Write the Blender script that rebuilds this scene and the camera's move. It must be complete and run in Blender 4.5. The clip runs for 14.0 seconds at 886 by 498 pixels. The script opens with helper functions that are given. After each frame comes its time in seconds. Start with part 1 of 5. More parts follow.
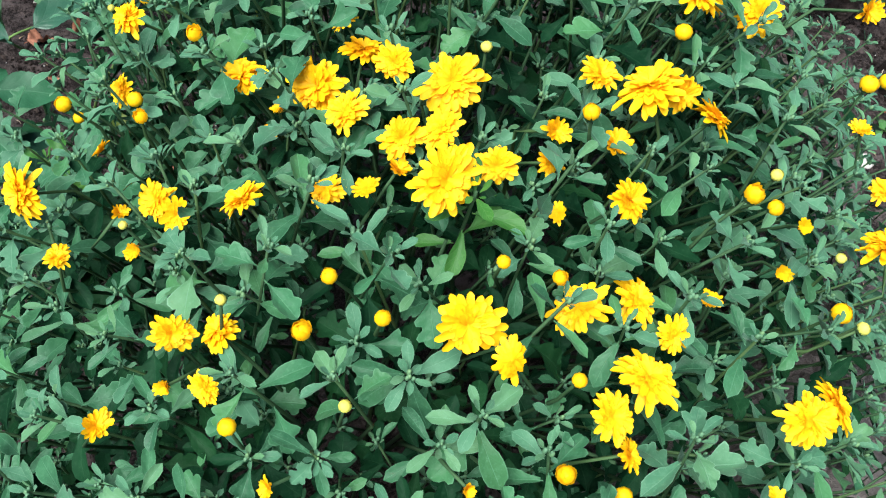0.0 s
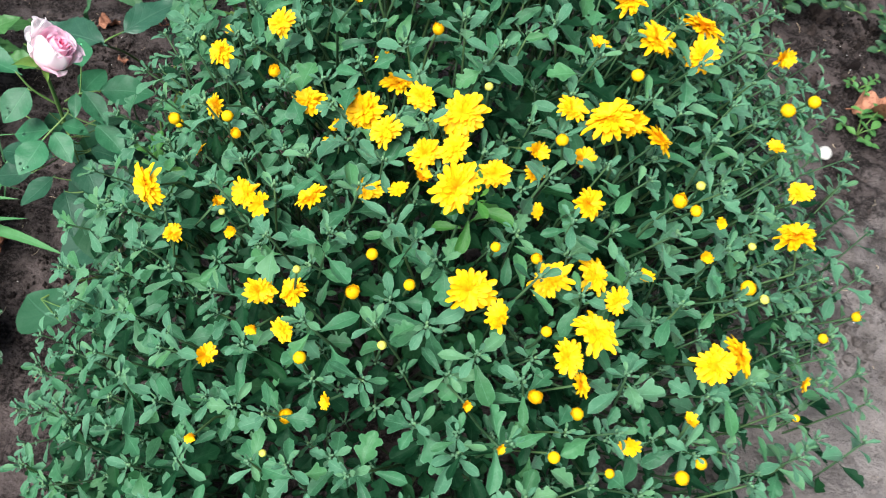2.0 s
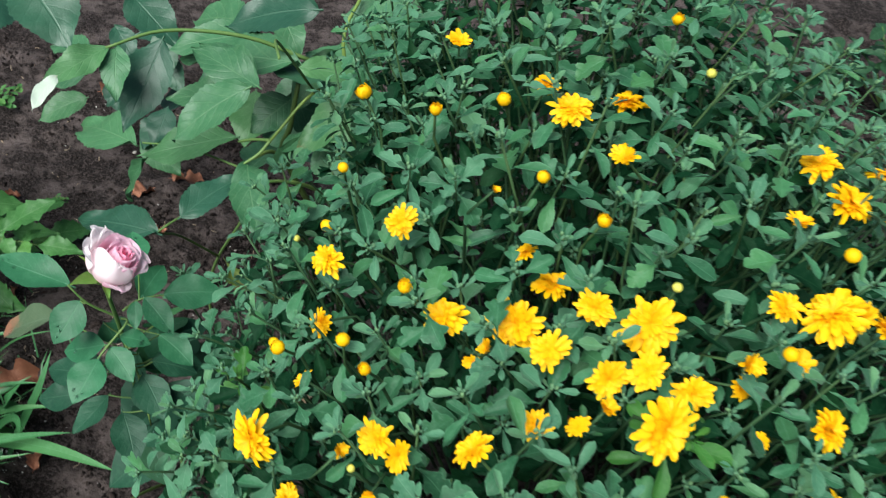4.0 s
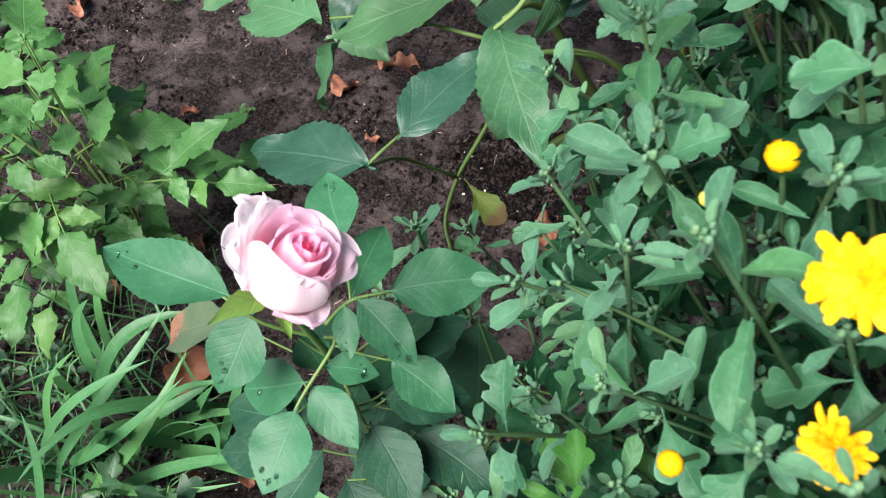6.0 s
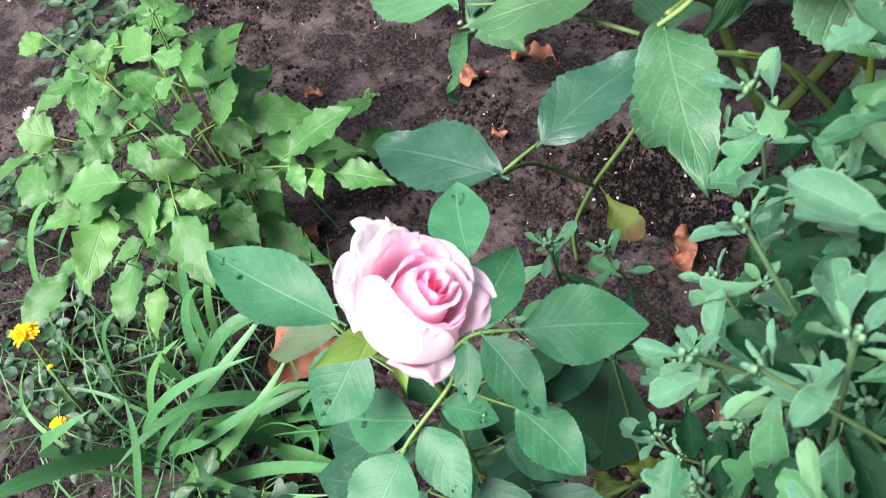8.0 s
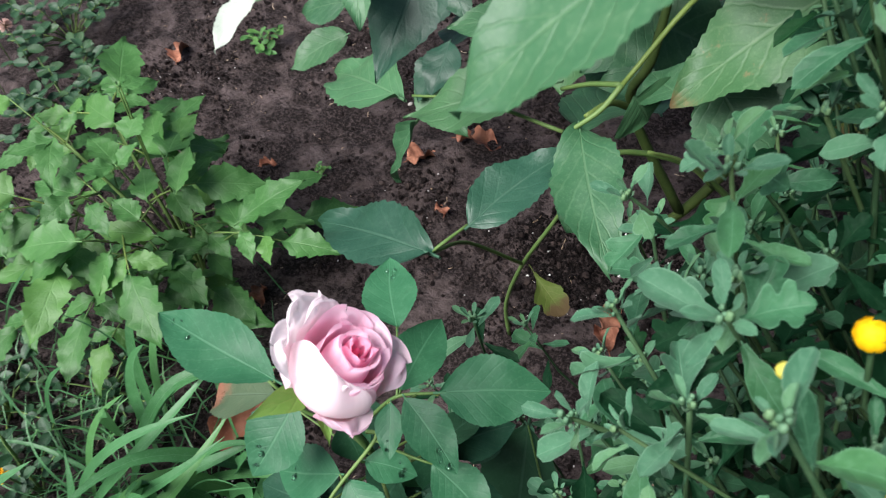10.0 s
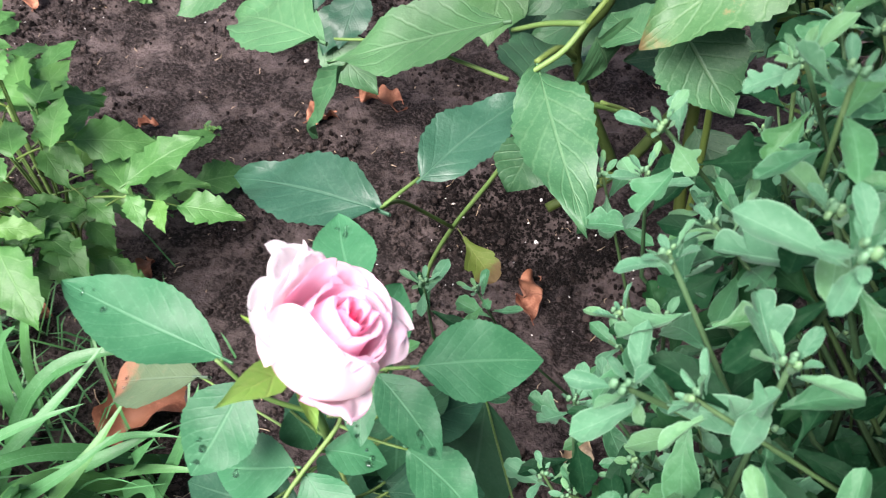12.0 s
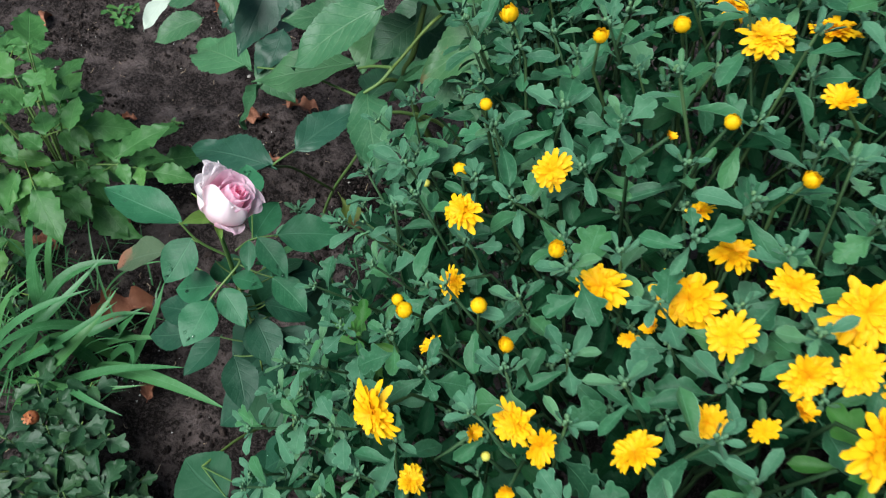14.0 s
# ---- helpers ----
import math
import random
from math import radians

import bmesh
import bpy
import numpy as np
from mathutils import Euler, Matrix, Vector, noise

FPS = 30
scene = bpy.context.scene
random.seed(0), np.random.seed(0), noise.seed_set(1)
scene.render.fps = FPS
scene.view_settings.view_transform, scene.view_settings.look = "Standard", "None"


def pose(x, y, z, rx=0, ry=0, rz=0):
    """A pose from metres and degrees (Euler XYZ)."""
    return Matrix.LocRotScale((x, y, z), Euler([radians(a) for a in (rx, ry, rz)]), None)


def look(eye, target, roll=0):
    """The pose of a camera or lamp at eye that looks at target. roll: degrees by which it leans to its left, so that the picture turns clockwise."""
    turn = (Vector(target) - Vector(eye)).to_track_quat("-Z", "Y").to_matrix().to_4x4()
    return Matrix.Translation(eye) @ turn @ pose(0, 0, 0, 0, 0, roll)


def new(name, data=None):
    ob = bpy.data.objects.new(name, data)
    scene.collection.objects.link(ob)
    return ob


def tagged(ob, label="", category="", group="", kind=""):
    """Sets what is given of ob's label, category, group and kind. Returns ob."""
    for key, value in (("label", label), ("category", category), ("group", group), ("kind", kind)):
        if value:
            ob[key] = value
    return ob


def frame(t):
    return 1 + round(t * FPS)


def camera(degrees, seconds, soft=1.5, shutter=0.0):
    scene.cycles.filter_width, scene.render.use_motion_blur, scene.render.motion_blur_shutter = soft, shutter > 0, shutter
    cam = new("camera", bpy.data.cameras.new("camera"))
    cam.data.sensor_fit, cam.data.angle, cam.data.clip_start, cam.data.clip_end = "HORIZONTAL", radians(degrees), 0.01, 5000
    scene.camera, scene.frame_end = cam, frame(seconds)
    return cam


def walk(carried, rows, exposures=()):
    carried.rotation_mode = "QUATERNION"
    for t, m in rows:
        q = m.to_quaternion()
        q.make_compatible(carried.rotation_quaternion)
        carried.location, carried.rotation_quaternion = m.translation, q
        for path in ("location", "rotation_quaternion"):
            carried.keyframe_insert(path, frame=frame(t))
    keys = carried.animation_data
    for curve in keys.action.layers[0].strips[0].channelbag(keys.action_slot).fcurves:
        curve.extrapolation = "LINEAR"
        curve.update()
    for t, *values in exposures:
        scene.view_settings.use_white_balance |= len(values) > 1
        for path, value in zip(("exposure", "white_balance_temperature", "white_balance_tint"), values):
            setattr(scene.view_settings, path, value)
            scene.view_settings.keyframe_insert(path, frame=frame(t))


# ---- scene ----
cam = camera(57.1, 14.0, soft=1.05, shutter=0.25)
PATH = [
    (0, (0.357, 0.423, 1.223), (0.396, 1.695, -0.32), 16.8),
    (0.5, (0.361, 0.43, 1.225), (0.391, 1.694, -0.324), 16.5),
    (1, (0.363, 0.429, 1.231), (0.369, 1.678, -0.332), 15.6),
    (1.5, (0.367, 0.379, 1.31), (0.336, 1.563, -0.302), 14.6),
    (2, (0.355, 0.304, 1.425), (0.373, 1.475, -0.196), 17.4),
    (2.2, (0.354, 0.295, 1.442), (0.406, 1.486, -0.164), 19.1),
    (4.3, (0.144, 0.53, 1.291), (0.032, 1.888, -0.174), 7.2),
    (4.5, (0.121, 0.573, 1.254), (-0.038, 1.92, -0.217), 4.9),
    (4.6, (0.109, 0.593, 1.234), (-0.069, 1.926, -0.246), 4.0),
    (5, (0.069, 0.662, 1.145), (-0.216, 1.909, -0.392), -0.8),
    (5.5, (0.024, 0.745, 1.047), (-0.379, 1.854, -0.568), -7.6),
    (6, (-0.008, 0.816, 0.984), (-0.501, 1.809, -0.681), -13.6),
    (6.5, (-0.027, 0.85, 0.948), (-0.582, 1.78, -0.733), -16.9),
    (7, (-0.05, 0.858, 0.935), (-0.694, 1.739, -0.741), -20.5),
    (7.5, (-0.063, 0.872, 0.908), (-0.778, 1.719, -0.756), -22.7),
    (7.7, (-0.06, 0.872, 0.917), (-0.785, 1.723, -0.741), -21.8),
    (9.8, (0.002, 0.836, 1.015), (-0.706, 1.878, -0.54), -13.1),
    (10, (-0.016, 0.849, 0.989), (-0.68, 1.901, -0.577), -12.0),
    (10.5, (-0.034, 0.868, 0.946), (-0.581, 1.939, -0.652), -8.9),
    (11, (-0.065, 0.88, 0.909), (-0.455, 1.989, -0.709), -2.8),
    (11.5, (-0.091, 0.872, 0.906), (-0.378, 2.006, -0.716), 2.0),
    (12, (-0.097, 0.857, 0.922), (-0.438, 1.978, -0.699), -0.4),
    (12.5, (-0.048, 0.819, 1.0), (-0.471, 1.933, -0.606), -3.7),
    (13, (0.01, 0.743, 1.089), (-0.343, 1.884, -0.515), 0.1),
    (13.5, (0.079, 0.643, 1.186), (-0.201, 1.803, -0.42), 3.7),
    (14, (0.133, 0.548, 1.267), (-0.121, 1.719, -0.335), 5.0),
]
cam.data.dof.use_dof, cam.data.dof.focus_distance, cam.data.dof.aperture_fstop = True, 0.72, 22.0
walk(cam, [(t, look(eye, target, roll)) for t, eye, target, roll in PATH], exposures=[(0, 1.56, 6150, 6), (2.2, 1.58, 6250, 6), (4.3, 1.05, 6200, 1), (5, 1.02, 6400, 6), (5.5, 1.5, 6450, 11), (6.5, 1.8, 6450, 15), (7.7, 2.15, 6400, 18), (9.8, 1.3, 6300, 14), (11, 1.97, 6500, 16), (12, 2.2, 6600, 18), (12.5, 2.07, 6750, 15), (13, 1.98, 6600, 12), (13.5, 1.42, 6350, 8), (14, 0.95, 6050, 3)])

# ---------------------------------------------------------------- light
world = bpy.data.worlds.new("sky")
scene.world = world
world.use_nodes = True
wn = world.node_tree
sky = wn.nodes.new("ShaderNodeTexSky")
sky.sky_type = "NISHITA"
sky.sun_disc = False
sky.sun_elevation = radians(58)
sky.sun_rotation = radians(212)
sky.air_density, sky.dust_density, sky.ozone_density = 1.0, 3.0, 0.6
wn.links.new(sky.outputs[0], wn.nodes["Background"].inputs[0])
wn.nodes["Background"].inputs[1].default_value = 0.045
sun = new("sun", bpy.data.lights.new("sun", "SUN"))
sun.data.energy, sun.data.angle, sun.data.color = 3.05, radians(42), (1.0, 0.98, 0.95)
sun.matrix_world = look((-1.0, -0.7, 3.4), (0, 0.9, 0.4))

# ---------------------------------------------------------------- helpers
R = random.Random(7)


def ground_height(x, y):
    """The bed: level by the rose, a bank under the chrysanthemum."""
    k = min(1.0, max(0.0, (x + 0.08) / 0.95))
    k = k * k * (3 - 2 * k)
    return 0.46 * k * min(1.0, max(0.0, 1.0 - abs(y - 1.0) / 30.0))


def mesh_of(name, verts, faces, mats, uvs=None, face_mats=None, smooth=True):
    me = bpy.data.meshes.new(name)
    me.from_pydata([tuple(v) for v in verts], [], [tuple(f) for f in faces])
    for m in mats:
        me.materials.append(m)
    if uvs is not None:
        layer = me.uv_layers.new(name="UVMap")
        idx = np.empty(len(me.loops), dtype=np.int32)
        me.loops.foreach_get("vertex_index", idx)
        layer.data.foreach_set("uv", np.asarray(uvs, dtype=np.float32)[idx].ravel())
    if face_mats is not None:
        me.polygons.foreach_set("material_index", np.asarray(face_mats, dtype=np.int32))
    if smooth:
        me.polygons.foreach_set("use_smooth", np.ones(len(me.polygons), dtype=bool))
    me.update()
    return me


class Bag:
    """Gathers transformed pieces into one mesh."""

    def __init__(self):
        self.v, self.f, self.u, self.m, self.n = [], [], [], [], 0

    def add(self, piece, mat=None, slot=0):
        v, f, u = piece
        v = np.asarray(v, dtype=float)
        if mat is not None:
            a = np.array(mat)
            v = v @ a[:3, :3].T + a[:3, 3]
        self.v.append(v)
        self.u.append(np.asarray(u, dtype=float))
        self.f.extend([tuple(i + self.n for i in q) for q in f])
        self.m.extend([slot] * len(f))
        self.n += len(v)

    def mesh(self, name, mats, smooth=True):
        return mesh_of(name, np.concatenate(self.v), self.f, mats, np.concatenate(self.u), self.m, smooth)

    def piece(self):
        return np.concatenate(self.v), self.f, np.concatenate(self.u)


def part(name, me, parent, label=""):
    ob = new(name, me)
    ob.parent = parent
    return tagged(ob, label=label)


def thing(name, label, category, at=(0, 0, 0), group="", kind=""):
    ob = new(name)
    ob.location = at
    ob.empty_display_size = 0.05
    return tagged(ob, label, category, group, kind)


def put(name, me, parent, m, label=""):
    """A part at the world pose m; the parent only has a place."""
    ob = part(name, me, parent, label)
    ob.matrix_basis = Matrix.Translation(-(parent.location if parent else Vector())) @ m
    return ob


def basis(base, along, normal):
    """A pose with y along the leaf and z out of its face."""
    y = Vector(along).normalized()
    n = Vector(normal)
    x = y.cross(n)
    if x.length < 1e-5:
        x = y.orthogonal()
    x.normalize()
    z = x.cross(y)
    m = Matrix((x, y, z)).transposed().to_4x4()
    m.translation = base
    return m


def leaf_piece(width, nu, nv, outline, droop=0.2, fold=0.25, ruffle=0.02, sweep=0.0, seed=0, petiole=0.0):
    """A leaf one unit long on +y, face up. outline(u) is 0..1; u runs from base to tip."""
    rr = random.Random(seed)
    p1, p2, p3 = rr.uniform(0, 6), rr.uniform(0, 6), rr.uniform(-0.12, 0.12)
    v, f, uv = [], [], []
    cols = 2 * nv + 1
    for i in range(nu + 1):
        u = i / nu
        w = width * 0.5 * outline(u)
        for j in range(cols):
            s = (j - nv) / nv
            x = s * w + p3 * math.sin(u * 3.0) * 0.3
            y = u + sweep * abs(s) ** 1.5 * (1 - u) * min(1, w / width * 2)
            z = -droop * u * u + fold * (0.45 * abs(s) + 0.75 * s * s) * w + ruffle * math.sin(9 * u + p1 + s * 2) * abs(s) + 0.6 * ruffle * math.sin(17 * u + p2) * s
            v.append((x, y, z))
            uv.append((u, 0.5 + 0.5 * s))
    for i in range(nu):
        for j in range(cols - 1):
            a = i * cols + j
            f.append((a, a + 1, a + cols + 1, a + cols))
    if petiole > 0:
        n0 = len(v)
        r = 0.014
        for y in (-petiole, 0.06):
            for k in range(5):
                t = k * math.tau / 5
                v.append((r * math.cos(t), y, r * math.sin(t) - 0.008))
                uv.append((0.5, 0.5))
        for k in range(5):
            f.append((n0 + k, n0 + (k + 1) % 5, n0 + 5 + (k + 1) % 5, n0 + 5 + k))
    return v, f, uv


def oval(u, wide=0.45, base=1.0, tip=1.0):
    """A smooth leaf outline, widest at 'wide'."""
    if u < wide:
        return max(0.02, math.sin(0.5 * math.pi * u / wide)) ** base
    return max(0.0, math.cos(0.5 * math.pi * (u - wide) / (1 - wide))) ** tip


def toothed(u, wide, n, depth, base=0.8, tip=0.9):
    w = oval(u, wide, base, tip)
    saw = (u * n) % 1.0
    return w * (1 - depth * saw) if 0.06 < u < 0.98 else w


def shape(u, table):
    """A half width read off a short table of (u, width), eased between its rows."""
    for (a, p), (c, q) in zip(table, table[1:]):
        if u <= c:
            t = (u - a) / (c - a)
            return p + (q - p) * t * t * (3 - 2 * t)
    return 0.0


SPOON = ((0, 0.22), (0.2, 0.42), (0.45, 0.85), (0.65, 1.0), (0.82, 0.90), (0.93, 0.64), (0.98, 0.36), (1, 0))
# half outlines of the lobed leaf, foot to tip: two deep lobes a side, two shallow ones, one lobe
DEEP = ((0.03, 0.0), (0.05, 0.12), (0.13, 0.22), (0.26, 0.34), (0.35, 0.46), (0.32, 0.55), (0.225, 0.56), (0.24, 0.63), (0.34, 0.71), (0.36, 0.80), (0.29, 0.87), (0.195, 0.86), (0.17, 0.94), (0.08, 0.995), (0.0, 1.0))
SOFT = ((0.03, 0.0), (0.05, 0.13), (0.12, 0.25), (0.23, 0.38), (0.295, 0.49), (0.275, 0.57), (0.235, 0.60), (0.28, 0.68), (0.30, 0.76), (0.25, 0.84), (0.20, 0.86), (0.165, 0.93), (0.08, 0.985), (0.0, 1.0))
TREFOIL = ((0.03, 0.0), (0.05, 0.15), (0.11, 0.30), (0.21, 0.46), (0.32, 0.60), (0.34, 0.70), (0.265, 0.76), (0.18, 0.75), (0.185, 0.83), (0.16, 0.93), (0.075, 0.99), (0.0, 1.0))


def spoon(u):
    return shape(u, SPOON)


def lobed_piece(outline, droop, fold, ruffle, seed, petiole=0.12, wide=1.0, fine=1):
    """A chrysanthemum leaf one unit long on +y: the half outline on both sides of a midrib, blade between."""
    rr = random.Random(seed)
    p1, p2, lean = rr.uniform(0, 6), rr.uniform(0, 6), rr.uniform(-0.10, 0.10)
    if fine > 1:
        outline = [(max(0.0, q.x), q.y) for q in eased([(x, y, 0) for x, y in outline], fine)]
    n = len(outline) - 1
    v, f, uv = [], [], []
    for i, (ex, ey) in enumerate(outline):
        rib = 0.97 * (0.35 * i / n + 0.65 * ey) if i < n else 1.0
        for s in (-1, -0.5, 0, 0.5, 1):
            kx = 0.9 * ex * wide * (1 + 0.10 * math.sin(p1 + i * 1.1 / fine + (2 if s > 0 else 0)))
            x, y = s * kx, rib + (ey - rib) * abs(s)
            z = -droop * y * y + 1.2 * fold * (0.6 * abs(s) + 0.6 * s * s) * kx + ruffle * abs(s) * math.sin(8 * y + p2 + 2.2 * s)
            v.append((x + lean * y * y, y, z))
            uv.append((y, 0.5 + 0.5 * s))
    for i in range(n):
        for j in range(4):
            a = i * 5 + j
            f.append((a, a + 1, a + 6, a + 5))
    n0 = len(v)
    for y in (-petiole, 0.05):
        for k in range(4):
            t = k * math.tau / 4
            v.append((0.016 * math.cos(t), y, 0.016 * math.sin(t) - 0.01))
            uv.append((0.5, 0.5))
    for k in range(4):
        f.append((n0 + k, n0 + (k + 1) % 4, n0 + 4 + (k + 1) % 4, n0 + 4 + k))
    return v, f, uv


def tube_piece(points, r0, r1, sides=6):
    pts = [Vector(p) for p in points]
    v, f, uv = [], [], []
    n = len(pts)
    ref = Vector((0.31, 0.17, 0.93))
    for i, p in enumerate(pts):
        d = (pts[min(i + 1, n - 1)] - pts[max(i - 1, 0)]).normalized()
        a = d.cross(ref)
        a = a.normalized() if a.length > 1e-4 else d.orthogonal().normalized()
        b = d.cross(a)
        r = r0 + (r1 - r0) * i / (n - 1)
        for k in range(sides):
            t = k * math.tau / sides
            v.append(p + a * (r * math.cos(t)) + b * (r * math.sin(t)))
            uv.append((i / (n - 1), k / sides))
    for i in range(n - 1):
        for k in range(sides):
            a, b = i * sides + k, i * sides + (k + 1) % sides
            f.append((a, b, b + sides, a + sides))
    f.append(tuple(range(sides))[::-1])
    f.append(tuple((n - 1) * sides + k for k in range(sides)))
    return v, f, uv


def eased(points, n=5):
    """The points joined by a smooth curve through all of them."""
    p = [Vector(q) for q in points]
    p = [2 * p[0] - p[1]] + p + [2 * p[-1] - p[-2]]
    out = []
    for a, b, c, d in zip(p, p[1:], p[2:], p[3:]):
        for i in range(n):
            t = i / n
            out.append(0.5 * (2 * b + (c - a) * t + (2 * a - 5 * b + 4 * c - d) * t * t + (3 * b - a - 3 * c + d) * t ** 3))
    return out + [p[-2]]


def bend(a, b, sag, n=6):
    """Points of an arch from a to b; sag lifts its middle."""
    a, b = Vector(a), Vector(b)
    return [a.lerp(b, i / n) + Vector((0, 0, 1)) * (sag * 4 * (i / n) * (1 - i / n)) for i in range(n + 1)]


def ball_piece(rx, ry, rz, rings=5, segs=8, bump=0.0, seed=0):
    rr = random.Random(seed)
    v, f, uv = [(0, 0, -rz)], [], [(0, 0)]
    for i in range(1, rings):
        t = math.pi * i / rings
        for k in range(segs):
            a = math.tau * (k + 0.5 * (i % 2)) / segs
            s = 1 + rr.uniform(-bump, bump)
            v.append((rx * s * math.sin(t) * math.cos(a), ry * s * math.sin(t) * math.sin(a), -rz * s * math.cos(t)))
            uv.append((i / rings, k / segs))
    v.append((0, 0, rz))
    uv.append((1, 1))
    for k in range(segs):
        f.append((0, 1 + (k + 1) % segs, 1 + k))
        e = 1 + (rings - 2) * segs
        f.append((e + k, e + (k + 1) % segs, len(v) - 1))
    for i in range(rings - 2):
        for k in range(segs):
            a, b = 1 + i * segs + k, 1 + i * segs + (k + 1) % segs
            f.append((a, b, b + segs, a + segs))
    return v, f, uv


# ---------------------------------------------------------------- materials
def nodes_of(name):
    m = bpy.data.materials.new(name)
    m.use_nodes = True
    nt = m.node_tree
    return m, nt, nt.nodes["Principled BSDF"], nt.nodes["Material Output"]


def node(nt, kind, **inputs):
    n = nt.nodes.new(kind)
    for k, v in inputs.items():
        n.inputs[k].default_value = v
    return n


def calc(nt, op, a, b=0.5, c=None, clamp=False):
    n = nt.nodes.new("ShaderNodeMath")
    n.operation, n.use_clamp = op, clamp
    for i, x in enumerate((a, b) if c is None else (a, b, c)):
        if isinstance(x, (int, float)):
            n.inputs[i].default_value = x
        else:
            nt.links.new(x, n.inputs[i])
    return n.outputs[0]


def blend(nt, fac, a, b):
    n = nt.nodes.new("ShaderNodeMix")
    n.data_type = "RGBA"
    for sock, x in ((n.inputs[0], fac), (n.inputs[6], a), (n.inputs[7], b)):
        if isinstance(x, (int, float)):
            sock.default_value = x
        elif isinstance(x, tuple):
            sock.default_value = (*x, 1)
        else:
            nt.links.new(x, sock)
    return n.outputs[2]


def noise_at(nt, coord, scale, detail=4.0, rough=0.55):
    n = node(nt, "ShaderNodeTexNoise", Scale=scale, Detail=detail, Roughness=rough)
    nt.links.new(coord, n.inputs["Vector"])
    return n.outputs["Fac"]


def ramp(nt, x, lo, hi):
    n = nt.nodes.new("ShaderNodeMapRange")
    n.interpolation_type = "SMOOTHSTEP"
    n.inputs["From Min"].default_value, n.inputs["From Max"].default_value = lo, hi
    nt.links.new(x, n.inputs["Value"])
    return n.outputs["Result"]


def shade_piece(nt):
    """A value that differs from piece to piece, and the texture place."""
    oi = nt.nodes.new("ShaderNodeObjectInfo")
    ge = nt.nodes.new("ShaderNodeNewGeometry")
    rnd = calc(nt, "FRACT", calc(nt, "ADD", oi.outputs["Random"], ge.outputs["Random Per Island"]))
    return rnd, ge.outputs["Position"]


def leaf_material(name, dark, light, vein, rough=0.5, veins=7.0, vein_mix=0.45, through_mix=0.25, age=None, bumps=0.35, sheen=0.0, spec=0.4, rim=0.0, side_veins=0.55, quilt=0.0, wither=0.88):
    m, nt, bsdf, out = nodes_of(name)
    rnd, pos = shade_piece(nt)
    uvn = nt.nodes.new("ShaderNodeUVMap")
    sep = nt.nodes.new("ShaderNodeSeparateXYZ")
    nt.links.new(uvn.outputs[0], sep.inputs[0])
    u, v = sep.outputs[0], sep.outputs[1]
    side = calc(nt, "ABSOLUTE", calc(nt, "SUBTRACT", v, 0.5))
    mid = calc(nt, "SUBTRACT", 1.0, ramp(nt, side, 0.006, 0.03))
    run = calc(nt, "FRACT", calc(nt, "MULTIPLY", calc(nt, "SUBTRACT", u, calc(nt, "MULTIPLY", side, 0.62)), veins))
    line = calc(nt, "SUBTRACT", 1.0, ramp(nt, calc(nt, "ABSOLUTE", calc(nt, "SUBTRACT", run, 0.5)), 0.02, 0.13))
    web = calc(nt, "MAXIMUM", mid, calc(nt, "MULTIPLY", line, side_veins))
    big = noise_at(nt, pos, 28.0, 3.0)
    fine = noise_at(nt, pos, 420.0, 3.0)
    tone = calc(nt, "ADD", calc(nt, "MULTIPLY", rnd, 0.6), calc(nt, "MULTIPLY", big, 0.55), clamp=True)
    col = blend(nt, tone, dark, light)
    other = calc(nt, "FRACT", calc(nt, "MULTIPLY", rnd, 7.31))
    col = blend(nt, calc(nt, "MULTIPLY", ramp(nt, other, 0.55, 1.0), 0.45), col, tuple(a * k for a, k in zip(light, (1.5, 1.2, 0.75))))
    col = blend(nt, calc(nt, "MULTIPLY", ramp(nt, other, 0.35, 0.0), 0.5), col, dark)
    mott = noise_at(nt, pos, 110.0, 4.0, 0.6)
    col = blend(nt, calc(nt, "MULTIPLY", ramp(nt, mott, 0.48, 0.70), 0.14), col, vein)
    col = blend(nt, calc(nt, "MULTIPLY", ramp(nt, mott, 0.46, 0.30), 0.22), col, dark)
    col = blend(nt, calc(nt, "MULTIPLY", ramp(nt, fine, 0.5, 0.75), 0.22), col, vein)
    col = blend(nt, calc(nt, "MULTIPLY", web, vein_mix), col, vein)
    # pale margin; also paints the light that curled-up edges catch
    if rim:
        edge = ramp(nt, side, 0.44, 0.5)
        col = blend(nt, calc(nt, "MULTIPLY", edge, rim), col, vein)
    if age is not None:
        blot = noise_at(nt, pos, 55.0, 5.0, 0.7)
        burnt = ramp(nt, calc(nt, "ADD", u, calc(nt, "MULTIPLY", blot, 0.5)), wither, wither + 0.2)
        spots = calc(nt, "MAXIMUM", calc(nt, "MULTIPLY", ramp(nt, blot, 0.60, 0.72), 0.6), calc(nt, "MULTIPLY", burnt, 0.9))
        col = blend(nt, spots, col, age)
    nt.links.new(col, bsdf.inputs["Base Color"])
    nt.links.new(calc(nt, "ADD", rough - 0.12, calc(nt, "MULTIPLY", fine, 0.25)), bsdf.inputs["Roughness"])
    bsdf.inputs["Specular IOR Level"].default_value = spec
    if sheen:
        bsdf.inputs["Sheen Weight"].default_value = sheen
        bsdf.inputs["Sheen Roughness"].default_value = 0.6
    bump = node(nt, "ShaderNodeBump", Strength=bumps, Distance=0.0015)
    high = calc(nt, "SUBTRACT", calc(nt, "MULTIPLY", fine, 0.5), web)
